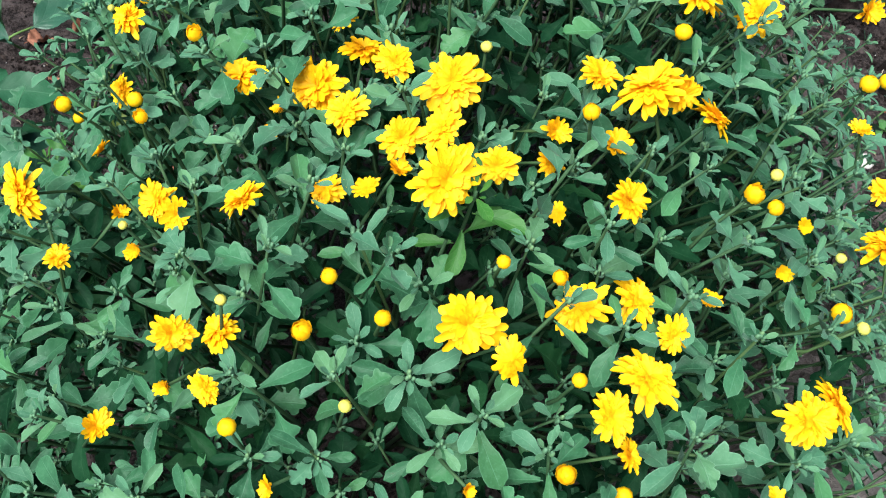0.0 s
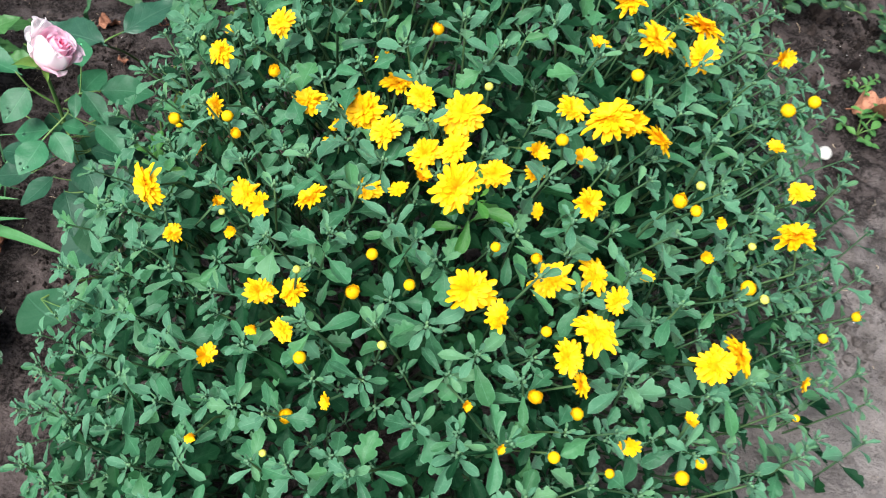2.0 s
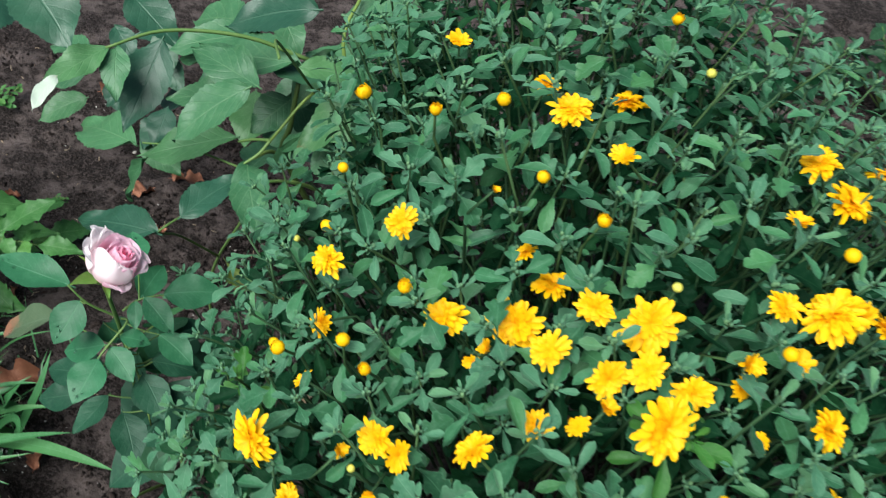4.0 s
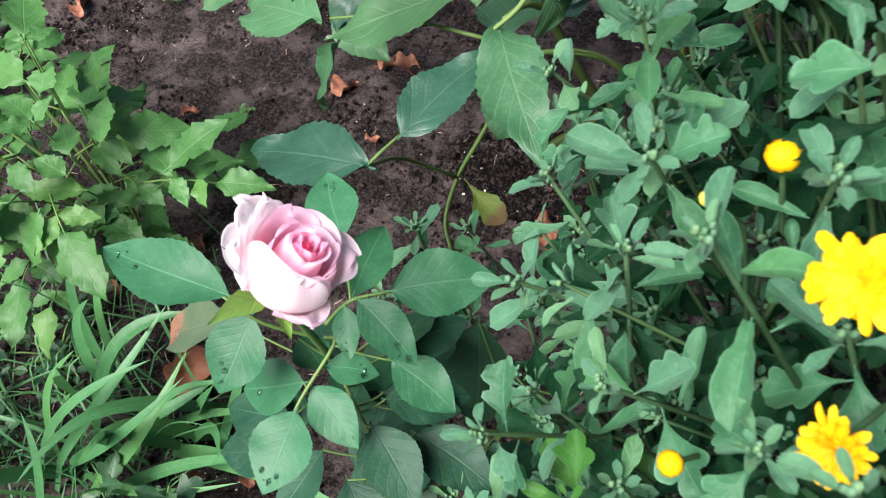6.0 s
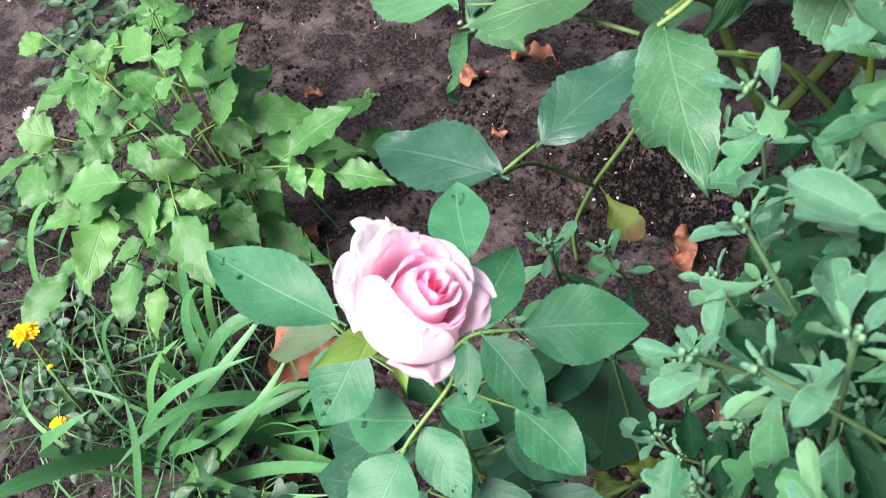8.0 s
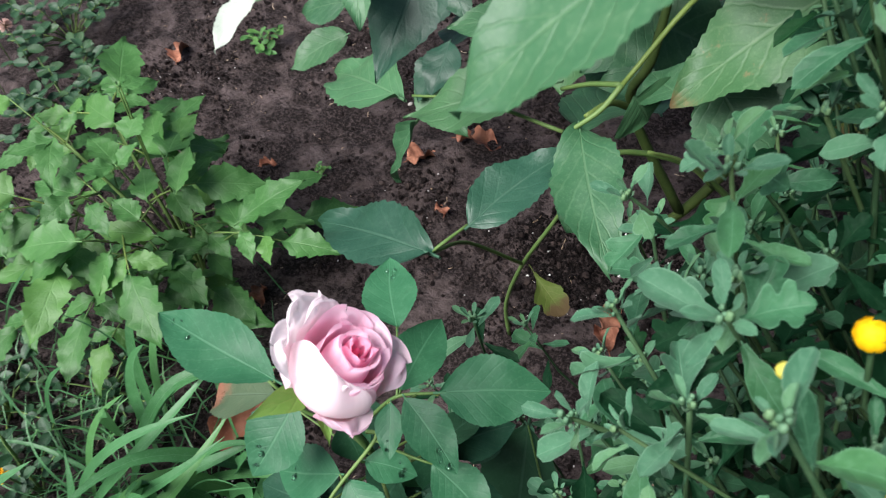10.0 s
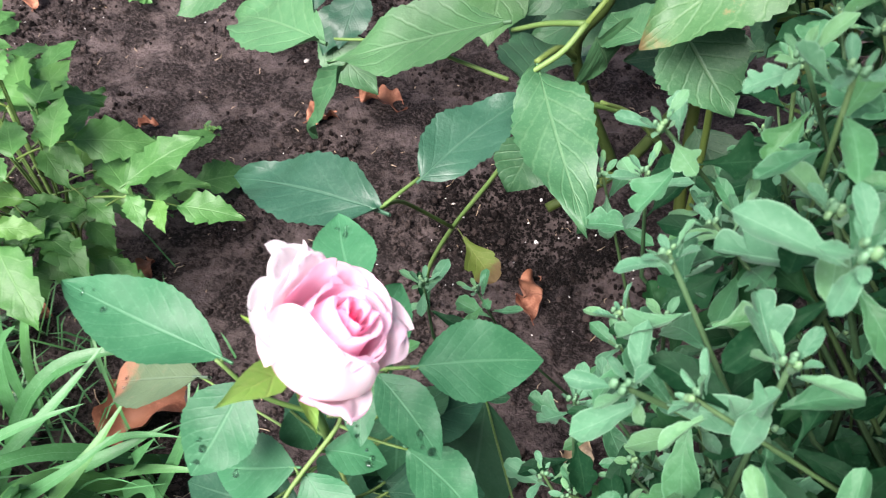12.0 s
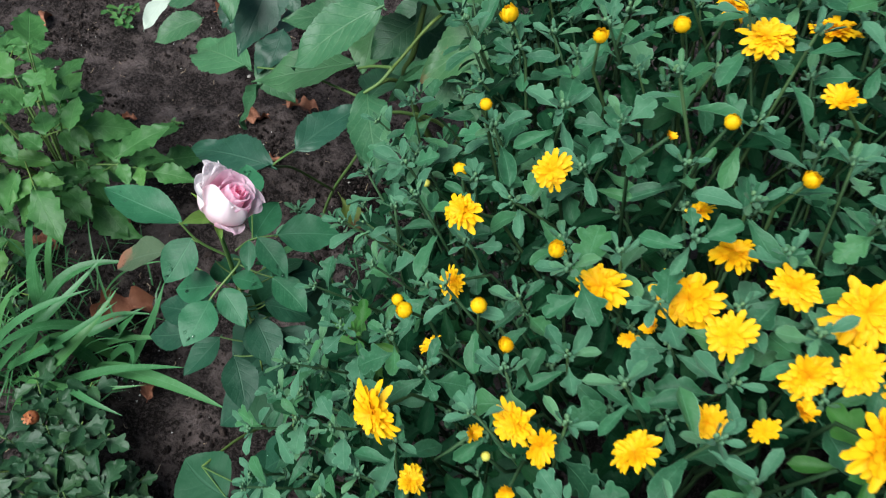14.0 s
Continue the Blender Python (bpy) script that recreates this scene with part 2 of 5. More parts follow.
    if quilt:
        puff = calc(nt, "SUBTRACT", 1.0, calc(nt, "MULTIPLY", calc(nt, "ABSOLUTE", calc(nt, "SUBTRACT", run, 0.5)), -2.0))
        high = calc(nt, "ADD", high, calc(nt, "MULTIPLY", calc(nt, "ADD", puff, calc(nt, "MULTIPLY", mott, 1.6)), quilt))
    nt.links.new(high, bump.inputs["Height"])
    nt.links.new(bump.outputs[0], bsdf.inputs["Normal"])
    tr = nt.nodes.new("ShaderNodeBsdfTranslucent")
    nt.links.new(col, tr.inputs[0])
    mix = nt.nodes.new("ShaderNodeMixShader")
    mix.inputs[0].default_value = through_mix
    nt.links.new(bsdf.outputs[0], mix.inputs[1])
    nt.links.new(tr.outputs[0], mix.inputs[2])
    nt.links.new(mix.outputs[0], out.inputs[0])
    return m


def petal_material(name, foot, tip, rough=0.55, through_mix=0.3):
    """Colour runs from the petal's foot to its tip, with fine lengthwise streaks."""
    m, nt, bsdf, out = nodes_of(name)
    rnd, pos = shade_piece(nt)
    uvn = nt.nodes.new("ShaderNodeUVMap")
    sep = nt.nodes.new("ShaderNodeSeparateXYZ")
    nt.links.new(uvn.outputs[0], sep.inputs[0])
    u, v = sep.outputs[0], sep.outputs[1]
    streak = node(nt, "ShaderNodeTexNoise", Scale=1.0, Detail=3.0)
    comb = nt.nodes.new("ShaderNodeCombineXYZ")
    nt.links.new(calc(nt, "MULTIPLY", u, 1.5), comb.inputs[0])
    nt.links.new(calc(nt, "MULTIPLY", v, 22.0), comb.inputs[1])
    nt.links.new(calc(nt, "MULTIPLY", rnd, 40.0), comb.inputs[2])
    nt.links.new(comb.outputs[0], streak.inputs["Vector"])
    s = streak.outputs["Fac"]
    fac = calc(nt, "ADD", ramp(nt, u, 0.05, 0.8), calc(nt, "MULTIPLY", calc(nt, "SUBTRACT", calc(nt, "ADD", calc(nt, "MULTIPLY", s, 0.6), calc(nt, "MULTIPLY", rnd, 0.4)), 0.5), 0.7), clamp=True)
    col = blend(nt, fac, foot, tip)
    nt.links.new(col, bsdf.inputs["Base Color"])
    bsdf.inputs["Roughness"].default_value = rough
    bsdf.inputs["Specular IOR Level"].default_value = 0.25
    bump = node(nt, "ShaderNodeBump", Strength=0.3, Distance=0.0008)
    nt.links.new(s, bump.inputs["Height"])
    nt.links.new(bump.outputs[0], bsdf.inputs["Normal"])
    tr = nt.nodes.new("ShaderNodeBsdfTranslucent")
    nt.links.new(col, tr.inputs[0])
    mix = nt.nodes.new("ShaderNodeMixShader")
    mix.inputs[0].default_value = through_mix
    nt.links.new(bsdf.outputs[0], mix.inputs[1])
    nt.links.new(tr.outputs[0], mix.inputs[2])
    nt.links.new(mix.outputs[0], out.inputs[0])
    return m


def rough_material(name, a, b, c, scale=30.0, rough=0.9, bump_size=0.004, bump_strength=0.8, spec=0.3, grit=0.35):
    """Earth, stone and dry leaf: three tones at two scales, with relief."""
    m, nt, bsdf, out = nodes_of(name)
    rnd, pos = shade_piece(nt)
    big = noise_at(nt, pos, scale * 0.22, 4.0)
    mid = noise_at(nt, pos, scale * 2.0, 6.0, 0.65)
    fine = noise_at(nt, pos, scale * 14.0, 4.0, 0.7)
    col = blend(nt, ramp(nt, calc(nt, "ADD", mid, calc(nt, "MULTIPLY", calc(nt, "SUBTRACT", rnd, 0.5), 0.25)), 0.35, 0.66), a, b)
    col = blend(nt, ramp(nt, big, 0.45, 0.68), col, c)
    col = blend(nt, calc(nt, "MULTIPLY", ramp(nt, fine, 0.58, 0.72), grit), col, b)
    nt.links.new(col, bsdf.inputs["Base Color"])
    nt.links.new(calc(nt, "SUBTRACT", rough, calc(nt, "MULTIPLY", ramp(nt, big, 0.5, 0.7), 0.2)), bsdf.inputs["Roughness"])
    bsdf.inputs["Specular IOR Level"].default_value = spec
    bump = node(nt, "ShaderNodeBump", Strength=bump_strength, Distance=bump_size)
    nt.links.new(calc(nt, "ADD", mid, calc(nt, "MULTIPLY", fine, 0.5 + grit)), bump.inputs["Height"])
    nt.links.new(bump.outputs[0], bsdf.inputs["Normal"])
    return m


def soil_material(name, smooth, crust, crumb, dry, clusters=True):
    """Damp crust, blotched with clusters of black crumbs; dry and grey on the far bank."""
    m, nt, bsdf, out = nodes_of(name)
    rnd, pos = shade_piece(nt)
    big = noise_at(nt, pos, 13.0, 6.0, 0.68)
    mid = noise_at(nt, pos, 45.0, 6.0, 0.65)
    fine = noise_at(nt, pos, 190.0, 5.0, 0.7)
    col = blend(nt, ramp(nt, mid, 0.36, 0.64), smooth, crust)
    if clusters:
        spots = calc(nt, "MULTIPLY", ramp(nt, calc(nt, "ADD", calc(nt, "MULTIPLY", big, 0.8), calc(nt, "MULTIPLY", mid, 0.4)), 0.53, 0.63), calc(nt, "ADD", 0.35, calc(nt, "MULTIPLY", ramp(nt, fine, 0.38, 0.54), 0.6)))
    else:
        spots = calc(nt, "MULTIPLY", ramp(nt, rnd, 0.15, 0.6), 0.92)
    col = blend(nt, spots, col, crumb)
    col = blend(nt, calc(nt, "MULTIPLY", ramp(nt, fine, 0.60, 0.74), 0.35), col, tuple(1.7 * c for c in crust))
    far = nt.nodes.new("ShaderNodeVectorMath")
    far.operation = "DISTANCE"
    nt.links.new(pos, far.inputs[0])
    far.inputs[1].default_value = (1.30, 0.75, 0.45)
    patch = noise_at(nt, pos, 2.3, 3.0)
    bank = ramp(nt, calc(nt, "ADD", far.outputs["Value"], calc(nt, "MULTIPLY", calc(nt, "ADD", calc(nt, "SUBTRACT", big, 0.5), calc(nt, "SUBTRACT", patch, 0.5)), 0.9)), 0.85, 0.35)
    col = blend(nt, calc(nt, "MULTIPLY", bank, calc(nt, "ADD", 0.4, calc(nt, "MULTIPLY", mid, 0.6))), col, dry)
    nt.links.new(col, bsdf.inputs["Base Color"])
    nt.links.new(calc(nt, "SUBTRACT", 0.85, calc(nt, "MULTIPLY", ramp(nt, big, 0.6, 0.35), 0.35)), bsdf.inputs["Roughness"])
    bsdf.inputs["Specular IOR Level"].default_value = 0.12
    bump = node(nt, "ShaderNodeBump", Strength=1.0, Distance=0.014)
    nt.links.new(calc(nt, "ADD", calc(nt, "MULTIPLY", mid, 0.6), calc(nt, "MULTIPLY", fine, 0.8)), bump.inputs["Height"])
    nt.links.new(bump.outputs[0], bsdf.inputs["Normal"])
    return m


mum_leaf = leaf_material("dusty_mum_leaf", (0.0105, 0.0560, 0.0250), (0.0430, 0.1540, 0.0665), (0.1150, 0.2600, 0.1480), 0.50, 4.0, 0.34, 0.08, sheen=0.03, spec=0.22, rim=0.5, side_veins=0.10, quilt=0.25)
mum_tip = leaf_material("downy_tip_leaf", (0.0300, 0.1080, 0.0560), (0.0690, 0.1850, 0.1000), (0.1540, 0.2850, 0.1850), 0.58, 4.0, 0.32, 0.10, sheen=0.06, spec=0.18, rim=0.6, side_veins=0.08, quilt=0.2)
# old leaves are darker green; taken near black to paint shade in the gaps
mum_old_shaded = leaf_material("old_shaded_mum_leaf", (0.0018, 0.0150, 0.0058), (0.0070, 0.0380, 0.0148), (0.0340, 0.0900, 0.0430), 0.56, 4.0, 0.22, 0.0, spec=0.06, side_veins=0.1, quilt=0.25)
mum_young = leaf_material("young_mum_leaf", (0.0300, 0.1400, 0.0200), (0.0800, 0.2400, 0.0480), (0.1300, 0.2700, 0.0900), 0.5, 5.0, 0.3, 0.3, rim=0.3)
mum_stem = leaf_material("mum_stem", (0.0170, 0.0500, 0.0200), (0.0480, 0.1000, 0.0430), (0.1000, 0.1600, 0.0850), 0.6, 3.0, 0.1, 0.0, spec=0.15)
green_bud = leaf_material("green_bud", (0.0560, 0.1450, 0.0720), (0.1050, 0.2200, 0.1200), (0.1500, 0.2500, 0.1400), 0.65, 3.0, 0.1, 0.0)
mum_petal = petal_material("golden_petal", (0.90, 0.435, 0.001), (0.935, 0.550, 0.002))
mum_heart = petal_material("deep_golden_petal", (0.88, 0.385, 0.001), (0.925, 0.505, 0.002))
bud_petal = petal_material("golden_bud_petal", (0.91, 0.480, 0.002), (0.94, 0.605, 0.003))
pale_bud = petal_material("pale_bud_petal", (0.35, 0.50, 0.10), (0.80, 0.75, 0.15))
rose_leaf_mat = leaf_material("rose_leaf", (0.0140, 0.0760, 0.0330), (0.0340, 0.1380, 0.0630), (0.0850, 0.2150, 0.1150), 0.44, 8.0, 0.42, 0.10, spec=0.24, bumps=0.22, side_veins=0.16, quilt=0.10)
# dark leathery lower leaves, with the shade they stand in added to the colour
old_shaded_rose_leaf = leaf_material("shaded_dark_rose_leaf", (0.0075, 0.0380, 0.0200), (0.0200, 0.0720, 0.0390), (0.0520, 0.1200, 0.0740), 0.48, 6.0, 0.36, 0.04, spec=0.18, bumps=0.36, side_veins=0.16, quilt=0.15)
glossy_leaf = leaf_material("glossy_dark_leaf", (0.0095, 0.0450, 0.0250), (0.0260, 0.0880, 0.0500), (0.0600, 0.1350, 0.0850), 0.42, 6.0, 0.36, 0.06, spec=0.40, bumps=0.40, side_veins=0.18, quilt=0.26)
tipped_leaf = leaf_material("withered_rose_leaf", (0.030, 0.066, 0.043), (0.064, 0.108, 0.070), (0.11, 0.16, 0.11), 0.5, 8.0, 0.3, 0.08, age=(0.24, 0.105, 0.065), side_veins=0.2)
rose_pink = petal_material("rose_pink_petal", (0.985, 0.44, 0.62), (0.99, 0.74, 0.85), 0.5, 0.55)
rose_pale = petal_material("rose_pale_petal", (0.985, 0.78, 0.82), (0.99, 0.91, 0.93), 0.5, 0.50)
rose_deep = petal_material("rose_deep_petal", (0.97, 0.20, 0.38), (0.985, 0.54, 0.70), 0.5, 0.55)
big_leaf_mat = leaf_material("coarse_leaf", (0.0220, 0.0850, 0.0350), (0.0520, 0.1530, 0.0650), (0.1450, 0.2550, 0.1300), 0.48, 7.0, 0.26, 0.10, bumps=0.35, quilt=0.15)
browned_leaf = leaf_material("browned_leaf", (0.0300, 0.1000, 0.0350), (0.0700, 0.1750, 0.0650), (0.1600, 0.2600, 0.1300), 0.5, 7.0, 0.26, 0.12, bumps=0.35, quilt=0.15, age=(0.20, 0.13, 0.06), wither=1.12)
faded_leaf = leaf_material("faded_leaf", (0.0936, 0.1560, 0.0234), (0.1716, 0.2106, 0.0468), (0.2340, 0.2652, 0.0936), 0.6, 6.0, 0.3, 0.25, age=(0.1248, 0.0780, 0.0390))
pale_leaf = leaf_material("leaf_underside", (0.42, 0.50, 0.40), (0.55, 0.62, 0.52), (0.62, 0.68, 0.6), 0.6, 7.0, 0.3, 0.25)
dahlia_leaf = leaf_material("dahlia_leaf", (0.0350, 0.1250, 0.0280), (0.0820, 0.2250, 0.0600), (0.1600, 0.3200, 0.1200), 0.48, 5.0, 0.30, 0.30, side_veins=0.35, quilt=0.15)
weed_leaf = leaf_material("weed_leaf", (0.0120, 0.0480, 0.0190), (0.0320, 0.0880, 0.0370), (0.0780, 0.1560, 0.0780), 0.45, 4.0, 0.25, 0.2)
grass_blade = leaf_material("grass_blade", (0.0300, 0.1250, 0.0350), (0.0700, 0.2100, 0.0780), (0.1400, 0.3000, 0.1550), 0.42, 0.01, 0.30, 0.25)
lime_sepal = leaf_material("lime_sepal", (0.1200, 0.2600, 0.0400), (0.2000, 0.3700, 0.0750), (0.2600, 0.3600, 0.1000), 0.5, 3.0, 0.2, 0.3)
green_stem = leaf_material("green_stem", (0.0620, 0.1300, 0.0300), (0.1250, 0.2050, 0.0600), (0.2000, 0.2500, 0.1000), 0.5, 3.0, 0.1, 0.0, spec=0.25)
olive_stem = leaf_material("olive_stem", (0.0300, 0.0560, 0.0130), (0.0650, 0.1050, 0.0260), (0.1100, 0.1400, 0.0500), 0.55, 3.0, 0.1, 0.0, spec=0.25)
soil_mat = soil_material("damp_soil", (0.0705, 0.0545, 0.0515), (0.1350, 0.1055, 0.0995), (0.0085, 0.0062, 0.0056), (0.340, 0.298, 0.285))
clod_mat = soil_material("soil_crumb", (0.0290, 0.0210, 0.0187), (0.0950, 0.0705, 0.0630), (0.0080, 0.0053, 0.0048), (0.27, 0.235, 0.224), False)
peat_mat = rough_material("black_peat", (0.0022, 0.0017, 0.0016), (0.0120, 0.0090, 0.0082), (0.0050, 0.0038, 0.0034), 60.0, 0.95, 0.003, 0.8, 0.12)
dead_mat = rough_material("dry_leaf", (0.16, 0.055, 0.030), (0.34, 0.15, 0.09), (0.24, 0.10, 0.055), 70.0, 0.7, 0.001, 0.5)
tan_mat = rough_material("tan_dry_leaf", (0.34, 0.24, 0.15), (0.52, 0.42, 0.30), (0.42, 0.32, 0.22), 70.0, 0.75, 0.001, 0.5)
stone_mat = rough_material("pale_stone", (0.34, 0.31, 0.28), (0.55, 0.52, 0.48), (0.44, 0.40, 0.36), 60.0, 0.8, 0.001, 0.4)
white_mat = rough_material("perlite", (0.62, 0.60, 0.57), (0.80, 0.78, 0.75), (0.7, 0.68, 0.65), 90.0, 0.8, 0.001, 0.3)

water_mat, _, water, _ = nodes_of("water")
water.inputs["Base Color"].default_value = (1, 1, 1, 1)
water.inputs["Roughness"].default_value = 0.02
water.inputs["IOR"].default_value = 1.33
water.inputs["Transmission Weight"].default_value = 1.0

# ---------------------------------------------------------------- ground
def axis_steps(lo, hi, step, far):
    xs = list(np.arange(lo, hi + step / 2, step))
    d, x = step, lo
    while x > -far:
        d *= 1.35
        x -= d
        xs.insert(0, x)
    d, x = step, hi
    while x < far:
        d *= 1.35
        x += d
        xs.append(x)
    return xs


def relief(x, y):
    p = Vector((x, y, 0))
    if not (-1.5 < x < 1.35 and 0.5 < y < 2.25):
        return 0.016 * noise.noise(p * 3.1) if abs(x) + abs(y) < 6 else 0.0
    h = 0.016 * noise.noise(p * 3.1) + 0.010 * noise.noise(p * 9.0) + 0.006 * noise.noise(p * 27.0)
    h += 0.010 * max(0.0, noise.noise(p * 47.0) + 0.02) + 0.004 * noise.noise(p * 95.0)
    h += 0.022 * min(1.0, max(0.0, (x - 0.75) * 4)) * (noise.noise(p * 6.0) + 0.8 * abs(noise.noise(p * 19.0)))
    h -= 0.035 * math.exp(-((x + 0.19) ** 2 + (y - 1.56) ** 2) / 0.006)
    return h


def soil_at(x, y):
    return ground_height(x, y) + relief(x, y)


gx, gy = axis_steps(-1.45, 1.3, 0.0072, 120), axis_steps(0.55, 2.2, 0.0072, 120)
gv = [(x, y, soil_at(x, y)) for y in gy for x in gx]
nx = len(gx)
gf = [(j * nx + i, j * nx + i + 1, (j + 1) * nx + i + 1, (j + 1) * nx + i) for j in range(len(gy) - 1) for i in range(nx - 1)]
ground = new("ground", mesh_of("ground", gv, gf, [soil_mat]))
tagged(ground, "dark damp garden soil with small clods and crumbs", "ground", kind="structure")

crumbs = Bag()
crumb_kinds = [ball_piece(1, 0.8, 0.6, 3, 5, 0.55, s) for s in range(8)]
for i in range(46000):
    x, y = R.uniform(-1.35, 0.0), R.uniform(0.75, 2.1)
    if R.random() < 0.28:
        x, y = R.uniform(0.75, 1.3), R.uniform(0.6, 2.0)
    if noise.noise(Vector((x * 5, y * 5, 5))) + 0.5 * noise.noise(Vector((x * 17, y * 17, 2))) < R.uniform(-0.15, 0.42):
        continue
    r = 0.0012 + 0.0034 * R.random() ** 2 + 0.006 * R.random() ** 12
    if x > 0.7 and R.random() < 0.12:
        r *= R.uniform(2.0, 4.5)
    m = Matrix.Translation((x, y, soil_at(x, y) + r * 0.15)) @ Euler((R.uniform(0, 6), R.uniform(0, 6), R.uniform(0, 6))).to_matrix().to_4x4() @ Matrix.Scale(r, 4)
    crumbs.add(crumb_kinds[i % 8], m, 0 if r > 0.0020 or R.random() < 0.965 else 1)
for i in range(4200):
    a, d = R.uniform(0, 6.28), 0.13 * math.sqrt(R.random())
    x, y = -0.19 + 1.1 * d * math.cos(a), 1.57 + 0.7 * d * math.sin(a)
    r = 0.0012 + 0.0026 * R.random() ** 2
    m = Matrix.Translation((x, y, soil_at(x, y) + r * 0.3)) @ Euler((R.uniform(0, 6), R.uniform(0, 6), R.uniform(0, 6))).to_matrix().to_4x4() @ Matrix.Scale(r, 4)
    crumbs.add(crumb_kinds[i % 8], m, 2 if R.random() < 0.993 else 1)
for i in range(1500):
    x, y = R.uniform(-1.35, 0.0), R.uniform(0.8, 2.1)
    if noise.noise(Vector((x * 4, y * 4, 9))) < R.uniform(-0.2, 0.3):
        continue
    r = R.uniform(0.003, 0.006) + 0.006 * R.random() ** 5
    m = Matrix.Translation((x, y, soil_at(x, y))) @ Euler((R.uniform(0, 6), R.uniform(0, 6), R.uniform(0, 6))).to_matrix().to_4x4() @ Matrix.Scale(r, 4)
    crumbs.add(crumb_kinds[i % 8], m, 0)
tagged(new("soil_crumbs", crumbs.mesh("soil_crumbs", [clod_mat, white_mat, peat_mat])), "loose crumbs of dark soil with a few white grains", "soil crumbs", kind="stuff")

litter = Bag()
for i in range(420):
    x, y = (R.uniform(-1.3, 0.0), R.uniform(0.8, 2.1)) if i % 4 else (R.uniform(0.85, 1.25), R.uniform(0.7, 1.9))
    a, l = R.uniform(0, 6.28), 0.003 + 0.018 * R.random() ** 2
    d = Vector((math.cos(a), math.sin(a), 0)) * l
    p = Vector((x, y, soil_at(x, y) + 0.0022))
    q = p + d
    q.z = soil_at(q.x, q.y) + 0.0022
    c = p.lerp(q, 0.5) + Vector((-d.y, d.x, 0)) * R.uniform(-0.25, 0.25)
    r = R.uniform(0.0004, 0.0009)
    litter.add(tube_piece([p, c, q], r, r * 0.7, 4))
tagged(new("soil_litter", litter.mesh("soil_litter", [tan_mat])), "fine pale twigs and straw bits on soil", "litter", kind="stuff")

# ---------------------------------------------------------------- chrysanthemum
MX, MY = 0.35, 0.95


def dome(x, y):
    """The height of the bush's leafy top."""
    a, b = x - 0.3, y - 0.85
    z = 0.808 + 0.243 * a + 0.470 * b + -1.149 * a * a + -0.394 * a * b + -0.506 * b * b
    r = math.hypot((x - MX) / 0.56, (y - MY) / 0.56)
    return z - 0.9 * max(0.0, r - 0.9) ** 2


def dome_normal(x, y):
    e = 0.01
    return Vector((-(dome(x + e, y) - dome(x - e, y)) / (2 * e), -(dome(x, y + e) - dome(x, y - e)) / (2 * e), 1)).normalized()


mum = thing("chrysanthemum_bush", "bushy grey-green chrysanthemum full of golden yellow blooms and buds", "flower bush", (MX, MY, soil_at(MX, MY)))

LEAF_KINDS = ((DEEP, 0.14, 0.35, 0.035, 11), (SOFT, 0.28, 0.40, 0.04, 12), (TREFOIL, -0.08, 0.45, 0.03, 13), (DEEP, 0.40, 0.20, 0.05, 14, 0.12, 1.1), (SOFT, -0.16, 0.50, 0.03, 15, 0.12, 0.9), (TREFOIL, 0.24, 0.25, 0.045, 16, 0.12, 1.15))
lobed_kinds = [lobed_piece(*q) for q in LEAF_KINDS]
lobed_fine = [lobed_piece(*(q + (0.12, 1.0) if len(q) == 5 else q), fine=3) for q in LEAF_KINDS]
spoon_kinds = [leaf_piece(0.31 + 0.045 * k, 7, 2, spoon, (-0.12, 0.08, 0.22, 0.30)[k], (0.45, 0.3, 0.5, 0.2)[k], 0.014, 0.0, 20 + k, 0.06) for k in range(4)]
AGES_AND_SHADE = (mum_leaf, mum_young, mum_tip, mum_old_shaded)
spoon_fine = [leaf_piece(0.31 + 0.045 * k, 16, 3, spoon, (-0.12, 0.10, 0.26, 0.36)[k], (0.55, 0.4, 0.6, 0.3)[k], 0.02, 0.0, 20 + k, 0.06) for k in range(4)]
lobed_mesh = [[mesh_of("mum_leaf", k[0], k[1], [a], k[2]) for k in lobed_fine] for a in AGES_AND_SHADE]
spoon_mesh = [[mesh_of("mum_leaf", k[0], k[1], [a], k[2]) for k in spoon_fine] for a in AGES_AND_SHADE]


def petal_piece(length, width, lift, curl, cup, seed):
    """A strap petal with a blunt round tip, on +y from its foot."""
    v, f, uv = [], [], []
    for u, k in ((0, 0.42), (0.25, 0.66), (0.5, 0.90), (0.75, 1.0), (0.91, 0.84), (1.0, 0.42)):
        w = width * 0.5 * k
        for s in (-1, 0, 1):
            y = length * (u - (0.03 if s and u == 1 else 0))
            z = length * (lift * u + curl * u * u) + cup * w * (abs(s) - 0.4)
            v.append((s * w, y, z))
            uv.append((u, 0.5 + 0.5 * s))
    for i in range(5):
        for j in range(2):
            a = i * 3 + j
            f.append((a, a + 1, a + 4, a + 3))
    return v, f, uv


